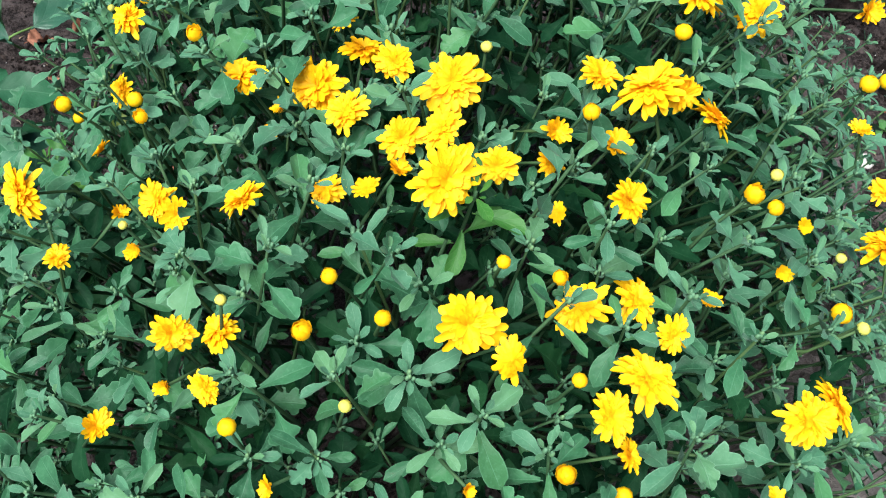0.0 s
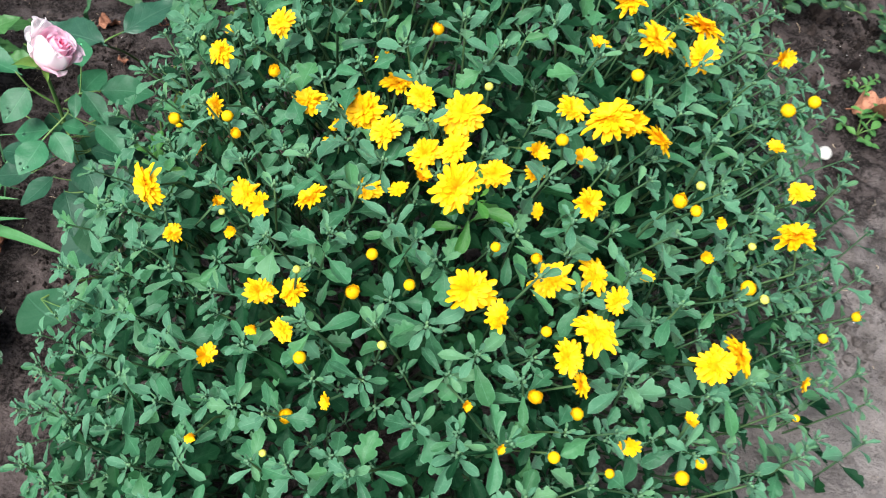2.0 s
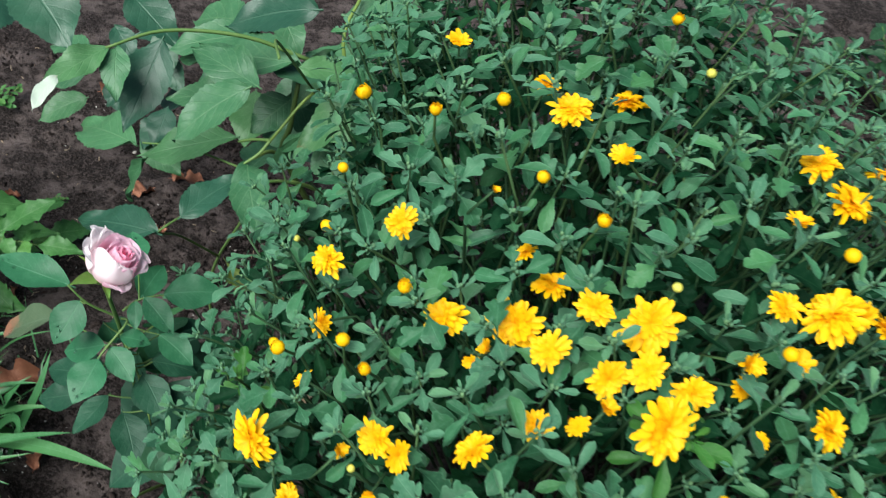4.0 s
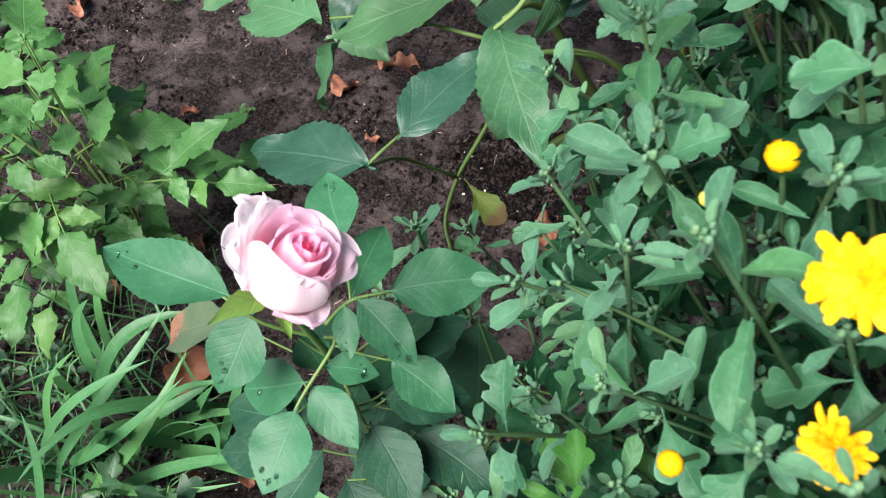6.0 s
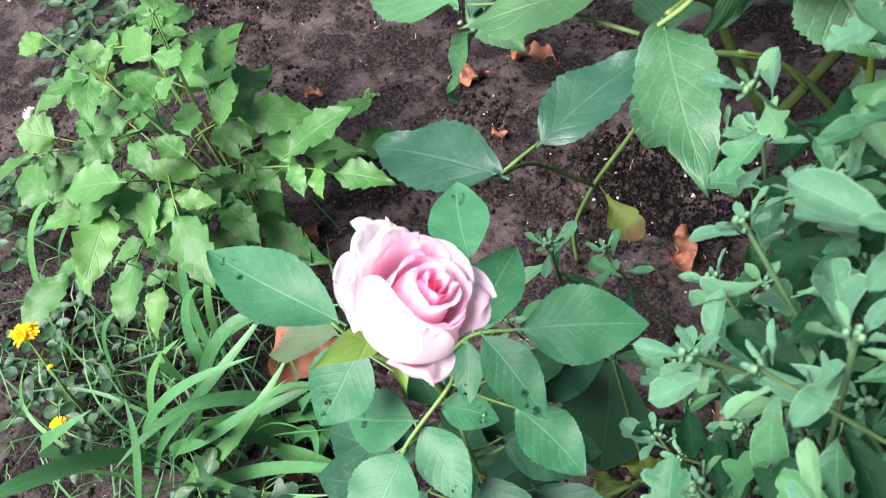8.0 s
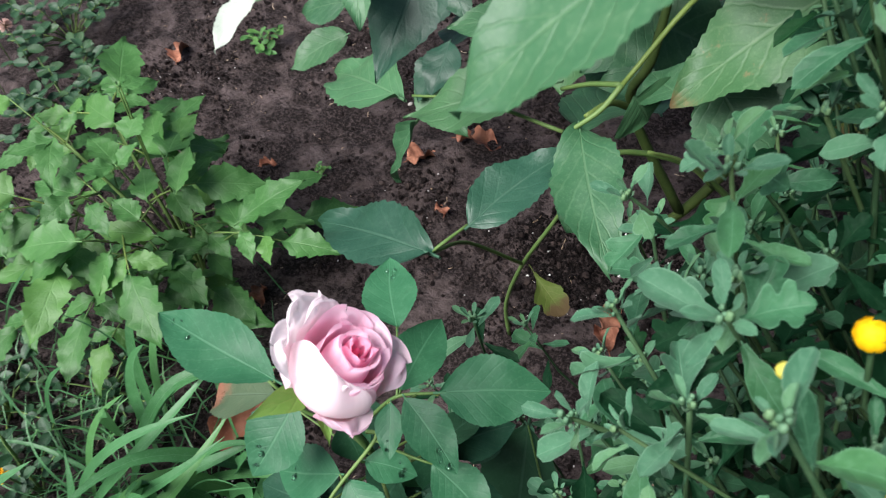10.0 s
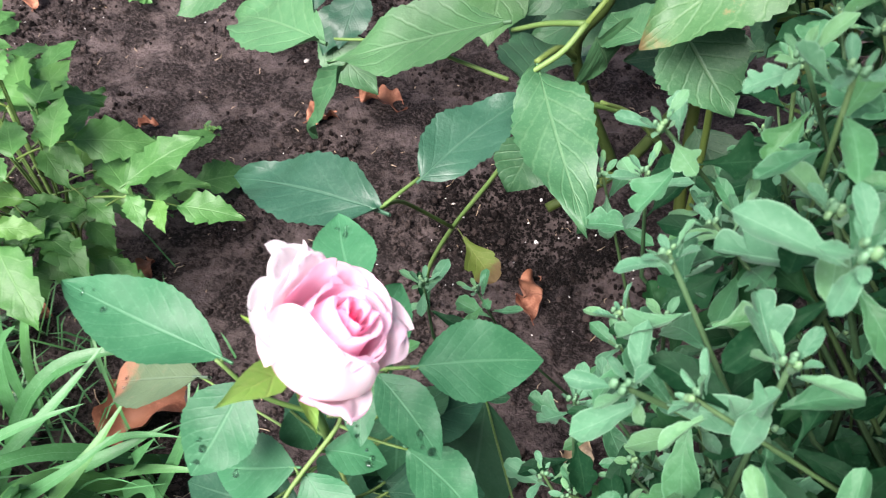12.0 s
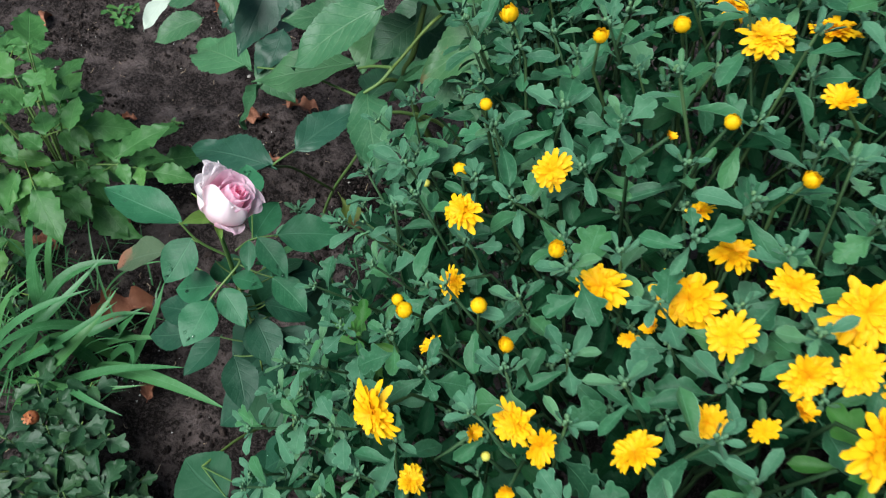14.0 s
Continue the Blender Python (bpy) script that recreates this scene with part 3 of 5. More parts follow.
def head_pieces(seed, spread):
    """A double flower one unit wide: rays, and the tight heart. spread 1 is wide open, 0 half shut."""
    rr = random.Random(seed)
    rays, heart = Bag(), Bag()
    rings = [(17, 0.52, 0.130, -0.04, -0.12), (19, 0.48, 0.130, 0.13, -0.14), (19, 0.43, 0.120, 0.32, -0.20), (17, 0.36, 0.11, 0.55, -0.28), (14, 0.28, 0.10, 0.90, -0.32)]
    for q, (n, ln, wd, lift, curl) in enumerate(rings):
        for k in range(n):
            if q == 0 and rr.random() < 0.16:
                continue
            a = math.tau * (k + 0.5 * (q % 2) + rr.uniform(-0.25, 0.25)) / n
            l = ln * rr.uniform(0.66, 1.10) * (1 + 0.13 * math.sin(a * 2 + seed))
            up = lift + (1 - spread) * (1.5 - 0.2 * q) + rr.uniform(-0.16, 0.22)
            fl = 1 / math.sqrt(1 + up * up)
            p = petal_piece(l * fl, wd * rr.uniform(0.85, 1.15), up, curl + rr.uniform(-0.25, 0.12), 0.5, k)
            rays.add(p, Matrix.Translation((0, 0, 0.02 + 0.014 * q)) @ Matrix.Rotation(a, 4, "Z") @ Matrix.Rotation(rr.uniform(-0.3, 0.3), 4, "Y"))
    for k in range(26):
        r = 0.16 * math.sqrt(k / 26)
        a = k * 2.4
        p = petal_piece(0.13, 0.055, 1.2, -0.5, 0.6, k)
        heart.add(p, Matrix.Translation((r * math.cos(a), r * math.sin(a), 0.07)) @ Matrix.Rotation(a - math.pi / 2, 4, "Z"))
    return rays, heart


def calyx_piece(r, h):
    b = Bag()
    b.add(ball_piece(r, r, h, 5, 8, 0.06, 3), Matrix.Translation((0, 0, -h * 0.3)))
    return b.piece()


flower_sets = []
for s, spread in ((1, 1.0), (2, 0.95), (3, 1.0), (4, 0.88), (5, 0.55), (6, 0.2)):
    rays, heart = head_pieces(s, spread)
    rays.add(calyx_piece(0.13, 0.10), None, 1)
    flower_sets.append((rays.mesh("flower_head", [mum_petal, mum_stem]), heart.mesh("flower_heart", [mum_heart])))


def bud_mesh(name, petal, seed, openness):
    """A round bud: furrowed by its shut petals, a few of them lifting, in a green cup."""
    b = Bag()
    rr = random.Random(seed)
    b.add(ball_piece(0.42, 0.42, 0.40, 6, 10, 0.02, seed), None, 0)
    for n, t0, t1, rad in ((8, 70, 6, 0.44), (9, 95, 24, 0.465), (10, 118, 48, 0.49)):
        for k in range(n):
            a = math.tau * (k + rr.uniform(-0.2, 0.2)) / n + t0
            end = t1 + rr.uniform(-6, 14)
            lift = rr.uniform(0.0, 0.03) + openness * rr.uniform(0.0, 0.5)
            v, f, uv = [], [], []
            for i in range(5):
                u = i / 4
                t = radians(t0 + (end - t0) * u)
                half = 0.95 * math.tau / n * 0.5 * (0.7 + 0.5 * math.sin(math.pi * u)) * (0.5 if i == 4 else 1)
                for q in (-1, 0, 1):
                    r = rad * (1 - 0.05 * abs(q)) + lift * u * u
                    h = half * q / max(0.35, math.sin(t))
                    v.append((r * math.sin(t) * math.cos(a + h), r * math.sin(t) * math.sin(a + h), 0.95 * r * math.cos(t) + 0.02))
                    uv.append((0.45 + 0.4 * u, 0.5 + 0.5 * q))
            for i in range(4):
                for q in range(2):
                    c = i * 3 + q
                    f.append((c, c + 1, c + 4, c + 3))
            b.add((v, f, uv), None, 0)
    b.add(ball_piece(0.40, 0.40, 0.24, 5, 9, 0.08, seed + 1), Matrix.Translation((0, 0, -0.26)), 1)
    for k in range(7):
        p = petal_piece(0.3, 0.16, 0.2, 0.5, 0.4, k)
        b.add(p, Matrix.Rotation(k * math.tau / 7, 4, "Z") @ Matrix.Translation((0, 0.3, -0.3)) @ Matrix.Rotation(0.9, 4, "X"), 1)
    return b.mesh(name, [petal, mum_stem])


bud_meshes = [bud_mesh("bud", bud_petal, 5, 0.0), bud_mesh("bud", bud_petal, 8, 0.15), bud_mesh("bud", bud_petal, 6, 0.45)]
pale_mesh = bud_mesh("bud", pale_bud, 9, 0.1)

blooms = []      # place and width of every bloom and bud, to keep leaves off them


def stalk_of(p, n, width):
    low = Vector(p) - n * 0.05
    foot = low.lerp(Vector((MX, MY, p[2] - 0.35)), 0.15) - Vector((R.uniform(-0.03, 0.03), R.uniform(-0.03, 0.03), 0.03))
    pts = [Vector(p) - n * width * 0.1, Vector(p) - n * 0.03, low, foot]
    return mesh_of("flower_stalk", *tube_piece(pts, 0.0013, 0.0018, 5)[:2], [mum_stem])


def flower(x, y, z, width, lean=(0, 0)):
    p = Vector((x, y, z - 0.002))
    n = (dome_normal(x, y) * 0.5 + Vector((0, -0.30, 0.5)) + Vector((R.uniform(-0.75, 0.75), R.uniform(-0.75, 0.75), 0))).normalized()
    kind = R.choice((0, 1, 2, 3)) if width > 0.036 else R.choice((1, 3, 4)) if width > 0.024 else R.choice((4, 5))
    m = basis(p, n.orthogonal(), n) @ Matrix.Rotation(R.uniform(0, 6), 4, "Z") @ Matrix.Scale(width * 0.98, 4)
    head = put("flower_head", flower_sets[kind][0], mum, m)
    heart = new("flower_heart", flower_sets[kind][1])
    heart.parent = head
    put("flower_stalk", stalk_of(p, n, width), mum, Matrix())
    blooms.append((p, width))


def bud(x, y, z, width, pale=False):
    p = Vector((x, y, z))
    n = (dome_normal(x, y) * 0.4 + Vector((0, -0.2, 0.8)) + Vector((R.uniform(-0.35, 0.35), R.uniform(-0.35, 0.35), 0))).normalized()
    m = basis(p, n.orthogonal(), n) @ Matrix.Rotation(R.uniform(0, 6), 4, "Z") @ Matrix.Scale(width * R.uniform(0.80, 0.92), 4)
    put("bud", pale_mesh if pale else R.choice(bud_meshes), mum, m, "pale half-green bud" if pale else "")
    put("flower_stalk", stalk_of(p, n, width), mum, Matrix())
    blooms.append((p, width))


flower(0.118, 0.990, 0.800, 0.034)
flower(0.056, 0.966, 0.755, 0.038)
flower(0.061, 0.931, 0.704, 0.030)
flower(0.059, 0.886, 0.668, 0.023)
flower(0.034, 0.804, 0.688, 0.048)
flower(0.111, 0.809, 0.690, 0.019)
flower(0.141, 0.820, 0.706, 0.040)
flower(0.163, 0.806, 0.714, 0.033)
flower(0.076, 0.770, 0.665, 0.025)
flower(0.147, 0.767, 0.710, 0.021)
flower(0.238, 0.998, 0.787, 0.026)
flower(0.176, 0.916, 0.770, 0.043)
flower(0.264, 0.956, 0.797, 0.039)
flower(0.296, 0.913, 0.829, 0.035)
flower(0.239, 0.917, 0.783, 0.055)
flower(0.268, 0.891, 0.787, 0.038)
flower(0.218, 0.892, 0.772, 0.021)
flower(0.209, 0.901, 0.735, 0.020)
flower(0.342, 0.907, 0.831, 0.055)
flower(0.317, 0.866, 0.800, 0.037)
flower(0.344, 0.871, 0.816, 0.036)
flower(0.392, 0.880, 0.785, 0.037)
flower(0.357, 0.820, 0.817, 0.056)
flower(0.269, 0.842, 0.748, 0.031)
flower(0.221, 0.794, 0.768, 0.036)
flower(0.302, 0.836, 0.769, 0.024)
flower(0.320, 0.847, 0.784, 0.024)
flower(0.448, 0.937, 0.851, 0.034)
flower(0.490, 0.941, 0.849, 0.059)
flower(0.515, 0.949, 0.845, 0.035)
flower(0.425, 0.893, 0.824, 0.028)
flower(0.477, 0.920, 0.802, 0.034)
flower(0.432, 0.892, 0.793, 0.027)
flower(0.490, 0.853, 0.812, 0.039)
flower(0.445, 0.844, 0.790, 0.019)
flower(0.194, 0.717, 0.692, 0.035)
flower(0.228, 0.723, 0.701, 0.036)
flower(0.229, 0.689, 0.679, 0.028)
flower(0.197, 0.693, 0.656, 0.021)
flower(0.157, 0.657, 0.636, 0.030)
flower(0.397, 0.742, 0.768, 0.052)
flower(0.433, 0.720, 0.769, 0.036)
flower(0.476, 0.792, 0.754, 0.046)
flower(0.524, 0.823, 0.743, 0.042)
flower(0.546, 0.784, 0.761, 0.031)
flower(0.532, 0.749, 0.752, 0.049)
flower(0.508, 0.712, 0.750, 0.038)
flower(0.531, 0.703, 0.721, 0.027)
flower(0.571, 0.819, 0.769, 0.024)
flower(0.294, 0.640, 0.654, 0.019)
flower(0.169, 0.589, 0.587, 0.019)
flower(0.427, 0.658, 0.699, 0.017)
flower(0.596, 0.669, 0.692, 0.028)
flower(0.664, 0.723, 0.677, 0.022)
flower(0.665, 0.766, 0.731, 0.049)
flower(0.698, 0.798, 0.713, 0.044)
flower(0.756, 0.966, 0.734, 0.057)
flower(0.755, 1.028, 0.746, 0.032)
flower(0.636, 0.895, 0.797, 0.019)
flower(0.638, 0.880, 0.757, 0.022)
flower(0.552, 0.960, 0.823, 0.040)
flower(0.485, 1.093, 0.885, 0.042)
flower(0.527, 1.089, 0.850, 0.052)
flower(0.578, 1.131, 0.853, 0.055)
flower(0.583, 1.084, 0.850, 0.044)
flower(0.460, 1.017, 0.874, 0.026)
flower(0.659, 1.076, 0.884, 0.032)
flower(0.692, 1.017, 0.810, 0.023)
flower(0.806, 0.829, 0.649, 0.021)
flower(0.469, 0.626, 0.695, 0.015)
flower(0.128, 1.238, 0.840, 0.030)
flower(0.301, 1.031, 0.895, 0.029)
flower(0.228, 1.166, 0.857, 0.036)
flower(0.252, 1.110, 0.876, 0.043)
flower(0.310, 1.161, 0.858, 0.045)
flower(0.196, 1.011, 0.844, 0.013)
bud(0.036, 1.041, 0.718, 0.017)
bud(0.137, 0.916, 0.798, 0.015)
bud(0.090, 0.897, 0.729, 0.016)
bud(0.033, 0.884, 0.714, 0.016)
bud(0.120, 0.849, 0.762, 0.013)
bud(0.444, 0.883, 0.856, 0.015)
bud(0.411, 0.784, 0.789, 0.012)
bud(0.297, 0.753, 0.761, 0.015)
bud(0.290, 0.715, 0.744, 0.017)
bud(0.341, 0.729, 0.764, 0.013)
bud(0.258, 0.657, 0.693, 0.015)
bud(0.454, 0.792, 0.779, 0.014)
bud(0.481, 0.726, 0.759, 0.014)
bud(0.491, 0.680, 0.711, 0.016)
bud(0.539, 0.685, 0.692, 0.016)
bud(0.258, 0.623, 0.626, 0.016)
bud(0.523, 0.633, 0.692, 0.015)
bud(0.693, 0.698, 0.639, 0.015)
bud(0.669, 0.671, 0.649, 0.017)
bud(0.585, 0.642, 0.673, 0.012)
bud(0.689, 0.858, 0.750, 0.020)
bud(0.576, 0.873, 0.831, 0.017)
bud(0.596, 0.873, 0.825, 0.015)
bud(0.508, 1.000, 0.864, 0.017)
bud(0.766, 1.169, 0.768, 0.021)
bud(0.701, 1.073, 0.819, 0.020)
bud(0.236, 1.023, 0.859, 0.014)
bud(0.915, 0.991, 0.594, 0.014)
bud(0.859, 0.931, 0.607, 0.015)
bud(0.816, 0.802, 0.614, 0.012)
bud(0.344, 1.237, 0.916, 0.013)
bud(0.046, 1.142, 0.818, 0.018)
bud(0.128, 1.068, 0.873, 0.014)
bud(0.188, 1.117, 0.864, 0.016)
bud(0.055, 1.020, 0.823, 0.013)
bud(0.012, 0.932, 0.649, 0.013)
bud(0.292, 0.980, 0.862, 0.014)
bud(0.360, 0.938, 0.845, 0.011, True)
bud(0.332, 0.682, 0.719, 0.011, True)
bud(0.247, 0.584, 0.610, 0.010, True)
bud(0.710, 0.854, 0.744, 0.013, True)
bud(0.686, 0.904, 0.764, 0.011, True)
bud(0.599, 0.908, 0.826, 0.011, True)
bud(0.232, 0.718, 0.750, 0.010, True)
bud(0.126, 0.789, 0.703, 0.009, True)
bud(0.394, 1.223, 0.872, 0.012, True)
bud(0.010, 1.021, 0.711, 0.008, True)


class Cells:
    """Finds points nearer than a distance."""

    def __init__(self, size):
        self.size, self.cells = size, {}

    def key(self, p):
        return tuple(int(math.floor(c / self.size)) for c in p)

    def add(self, p):
        self.cells.setdefault(self.key(p), []).append(Vector(p))

    def near(self, p, d):
        i, j, k = self.key(p)
        for a in (-1, 0, 1):
            for b in (-1, 0, 1):
                for c in (-1, 0, 1):
                    for q in self.cells.get((i + a, j + b, k + c), ()):
                        if (q - p).length < d:
                            return True
        return False


leaf_places = []     # (pose, lobed?, variant, 0 old, 1 young, 2 downy tip, 3 older and darkened for shade)
stems, tips = Bag(), Bag()
tip_bud = ball_piece(1, 1, 1.5, 4, 5, 0.12, 2)


def covers_bloom(c, size):
    for p, w in blooms:
        d = c - p
        if math.hypot(d.x, d.y * 0.9) < max(w * 0.20, 0.007) + size * 0.12 and d.z > -0.006 - w * 0.1:
            return True
    return False


def sprig(tip, n, count, scale=1.0, young=False, keep=True, aged_shaded=False):
    """A shoot: small downy leaves round a knot of tiny buds, a rosette of spreading leaves below, older lobed ones,
    darkened for shade, further down.
    """
    scale *= 0.75 if young else 1.0
    side = n.orthogonal().normalized()
    turn0 = R.uniform(0, 6.28)
    low = tip - n * (0.014 * count * scale)
    foot = low.lerp(Vector((MX, MY, low.z - 0.2)), 0.12) - Vector((R.uniform(-0.03, 0.03), R.uniform(-0.03, 0.03), 0.04))
    stems.add(tube_piece([tip, tip.lerp(low, 0.5), low, foot], 0.0012 * scale, 0.0019 * scale, 5))
    lobes = R.uniform(0.10, 0.75)
    downy = 3 if tip.x > 0.62 + R.uniform(-0.1, 0.1) else 0     # greyer shoots on the far flank
    for k in range(count):
        a = turn0 + k * 2.399 + R.uniform(-0.25, 0.25)
        out = (Matrix.Rotation(a, 3, n) @ side)
        at = tip - n * (0.002 + 0.0042 * k * scale + 0.0009 * k * k * scale)
        open_ = min(1.7, 0.95 + 0.12 * k + R.uniform(-0.15, 0.2))
        d = n * math.cos(open_) + out * math.sin(open_)
        size = scale * min(0.037, 0.0165 + 0.0048 * k) * R.uniform(0.78, 1.15)
        face = n * math.sin(open_) - out * math.cos(open_) + Vector((R.uniform(-0.2, 0.2), R.uniform(-0.2, 0.2), 0.15))
        if keep and covers_bloom(at + d * size * 0.6, size):
            continue
        big = k >= 2 and R.random() < lobes
        m = basis(at + d * 0.005, d, face) @ Matrix.Scale(size, 4)
        leaf_places.append((m, big, R.randrange(6 if big else 4), 1 if young else 3 if aged_shaded and k > 1 or k > R.randint(4, 7) else 2 if k < R.randint(2, 5) + downy and not aged_shaded else 0))
    for k in range(5):
        a = turn0 + k * 1.3
        out = (Matrix.Rotation(a, 3, n) @ side)
        d = n + out * R.uniform(0.4, 1.1)
        m = basis(tip + out * 0.003 * scale - n * 0.003, d, n - out) @ Matrix.Scale(scale * R.uniform(0.008, 0.015), 4)
        leaf_places.append((m, False, R.randrange(4), 1 if young else 2))
    if not young:
        for k in range(R.randint(5, 8)):
            a = k * 2.1 + turn0
            r = R.uniform(0.0012, 0.0022) * scale
            off = (Matrix.Rotation(a, 3, n) @ side) * (0.0 if k == 0 else R.uniform(0.0016, 0.0036)) + n * R.uniform(-0.002, 0.002)
            tips.add(tip_bud, Matrix.Translation(tip + off) @ Matrix.Scale(r, 4))


def left_edge(y):
    """Where the bush ends towards the rose."""
    if y < 0.75:
        return -0.115 + 0.12 * (0.75 - y)
    if y < 0.82:
        return -0.115
    if y < 1.0:
        return -0.115 + 0.045 * (y - 0.82) / 0.18
    return -0.07 if y < 1.14 else -0.02


def inside(x, y, r0):
    r = math.hypot((x - MX - 0.03) / (0.70 if x > MX else 0.66), (y - MY) / 0.60)
    return r < r0 + 0.12 * noise.noise(Vector((x * 5, y * 5, 3))) and x > left_edge(y) + 0.02 * noise.noise(Vector((x * 9, y * 9, 8)))


# two fresh light green shoots
for p, n, k in ((Vector((-0.030, 0.925, 0.585)), Vector((-0.2, -0.3, 1)), 1.3), (Vector((0.380, 0.820, 0.812)), Vector((0, -0.35, 1)), 1.55)):
    sprig(p, n.normalized(), 9, k, True, keep=False)
    blooms.append((p, 0.11))

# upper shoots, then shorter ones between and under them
# lower layers take the leaf colour that is darkened for shade
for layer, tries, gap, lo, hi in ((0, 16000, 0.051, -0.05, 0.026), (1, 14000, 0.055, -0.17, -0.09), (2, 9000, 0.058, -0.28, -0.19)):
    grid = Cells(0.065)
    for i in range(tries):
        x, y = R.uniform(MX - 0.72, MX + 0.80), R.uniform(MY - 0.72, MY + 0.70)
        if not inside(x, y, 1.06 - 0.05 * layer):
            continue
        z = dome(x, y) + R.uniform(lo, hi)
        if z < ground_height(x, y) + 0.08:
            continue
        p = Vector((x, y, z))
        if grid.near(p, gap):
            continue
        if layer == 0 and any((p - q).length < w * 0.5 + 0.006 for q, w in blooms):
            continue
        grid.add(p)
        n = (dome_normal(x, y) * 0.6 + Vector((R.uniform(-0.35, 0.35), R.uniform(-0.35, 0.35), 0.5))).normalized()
        sprig(p, n, (R.randint(7, 11), R.randint(6, 9), R.randint(5, 7))[layer], R.uniform(0.78, 1.12), aged_shaded=layer > 0)

# shoots that reach out towards the rose
for x, y, z, k in ((-0.085, 1.07, 0.50, 0.9), (-0.03, 1.044, 0.565, 1.0), (-0.074, 1.205, 0.55, 1.0), (-0.031, 1.125, 0.62, 1.0), (-0.10, 1.26, 0.48, 0.9), (-0.092, 1.05, 0.43, 0.8),
                   (-0.108, 1.0, 0.37, 0.8), (-0.07, 1.10, 0.46, 0.9), (-0.213, 1.184, 0.40, 0.95), (-0.178, 1.215, 0.36, 0.8), (-0.165, 1.155, 0.30, 0.75), (-0.235, 1.13, 0.36, 0.8), (-0.06, 1.16, 0.42, 0.9), (-0.03, 1.23, 0.50, 1.0), (-0.12, 0.96, 0.40, 0.8)):
    sprig(Vector((x, y, z)), Vector((-0.25 + R.uniform(-0.2, 0.2), -0.1 + R.uniform(-0.2, 0.2), 1)).normalized(), R.randint(7, 9), k)

# the far shoulder of the bush
arc = [Vector(q) for q in ((0.74, 1.50, 0.64), (0.83, 1.42, 0.65), (0.86, 1.27, 0.66), (0.89, 1.12, 0.64), (0.92, 0.97, 0.60), (0.93, 0.82, 0.56))]
grid = Cells(0.065)
for i in range(500):
    j = R.randrange(5)
    p = arc[j].lerp(arc[j + 1], R.random()) + Vector((R.uniform(-0.06, 0.03), R.uniform(-0.03, 0.03), R.uniform(-0.05, 0.02)))
    if grid.near(p, 0.052):
        continue
    grid.add(p)
    sprig(p, (Vector((0.35, 0.15, 0.9)) + Vector((R.uniform(-0.3, 0.3), R.uniform(-0.3, 0.3), 0))).normalized(), R.randint(8, 11), R.uniform(0.85, 1.1))

# the skirt round the sides
grid = Cells(0.065)
for i in range(2400):
    a = R.uniform(0, math.tau)
    x, y = MX + 0.03 + (0.69 if math.cos(a) > 0 else 0.66) * math.cos(a), MY + 0.62 * math.sin(a)
    x = max(x, left_edge(y) + 0.01)
    x, y = x + R.uniform(-0.03, 0.02), y + R.uniform(-0.03, 0.03)
    top, low = dome(x, y) - 0.02, soil_at(x, y) + 0.10
    if top < low + 0.03:
        continue
    z = low + (top - low) * R.random() ** 0.7
    k = (1 - 0.3 * (top - z) / (top - low + 0.01)) * (1 if i % 2 else 0.86)
    p = Vector((MX + (x - MX) * k, MY + (y - MY) * k, z))
    if grid.near(p, 0.055):
        continue
    grid.add(p)
    out = Vector((x - MX, y - MY, 0)).normalized()
    n = (out + Vector((R.uniform(-0.3, 0.3), R.uniform(-0.3, 0.3), 0.7 + R.uniform(-0.2, 0.4)))).normalized()
    sprig(p, n, R.randint(6, 9), R.uniform(0.8, 1.05))

# main stems
for i in range(36):
    a, rr = R.uniform(0, 6.28), R.uniform(0.1, 0.85)
    x, y = MX + 0.08 + 0.42 * rr * math.cos(a), MY + 0.5 * rr * math.sin(a)
    foot = Vector((MX + (x - MX) * 0.2, MY + (y - MY) * 0.2, 0))
    foot.z = soil_at(foot.x, foot.y) - 0.01
    top = Vector((x, y, dome(x, y) - 0.10))
    mid = foot.lerp(top, 0.5) + Vector((0, 0, 0.08))
    put("stem", mesh_of("stem", *tube_piece([foot, foot.lerp(mid, 0.5) + Vector((0, 0, 0.02)), mid, top], 0.0028, 0.0016, 6)[:2], [mum_stem]), mum, Matrix())

# the leaves by the rose are parts of their own, the rest one mass
near_rose = Vector((0.02, 1.0, 0.75))
leaf_places.sort(key=lambda q: (q[0].translation - near_rose).length)
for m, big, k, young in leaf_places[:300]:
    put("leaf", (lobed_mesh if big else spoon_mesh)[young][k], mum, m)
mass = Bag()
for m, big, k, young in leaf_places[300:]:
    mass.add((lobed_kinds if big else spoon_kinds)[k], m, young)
tagged(put("foliage", mass.mesh("foliage", list(AGES_AND_SHADE)), mum, Matrix()), kind="stuff")
tagged(put("stem_tangle", stems.mesh("stem_tangle", [mum_stem]), mum, Matrix()), kind="stuff")
tagged(put("bud_mass", tips.mesh("bud_mass", [green_bud]), mum, Matrix(), "tiny grey-green unopened buds"), kind="stuff")

# ---------------------------------------------------------------- rose
ROSE_AXIS = Vector((0.575, 0.25, 0.78)).normalized()
ROSE_AT = Vector((-0.1835, 1.0070, 0.6380)) - ROSE_AXIS * 0.041
rose_foot = Vector((-0.23, 1.065, soil_at(-0.23, 1.065)))
rose = thing("rose_bush", "small rose bush with one pale pink bloom and dark leaves", "rose bush", rose_foot)
rose_kinds = [leaf_piece(0.62, 44, 3, lambda u: toothed(u, 0.42, 26, 0.055), 0.05 + 0.05 * k, 0.16, 0.014, 0.0, 40 + k, 0.06) for k in range(4)]
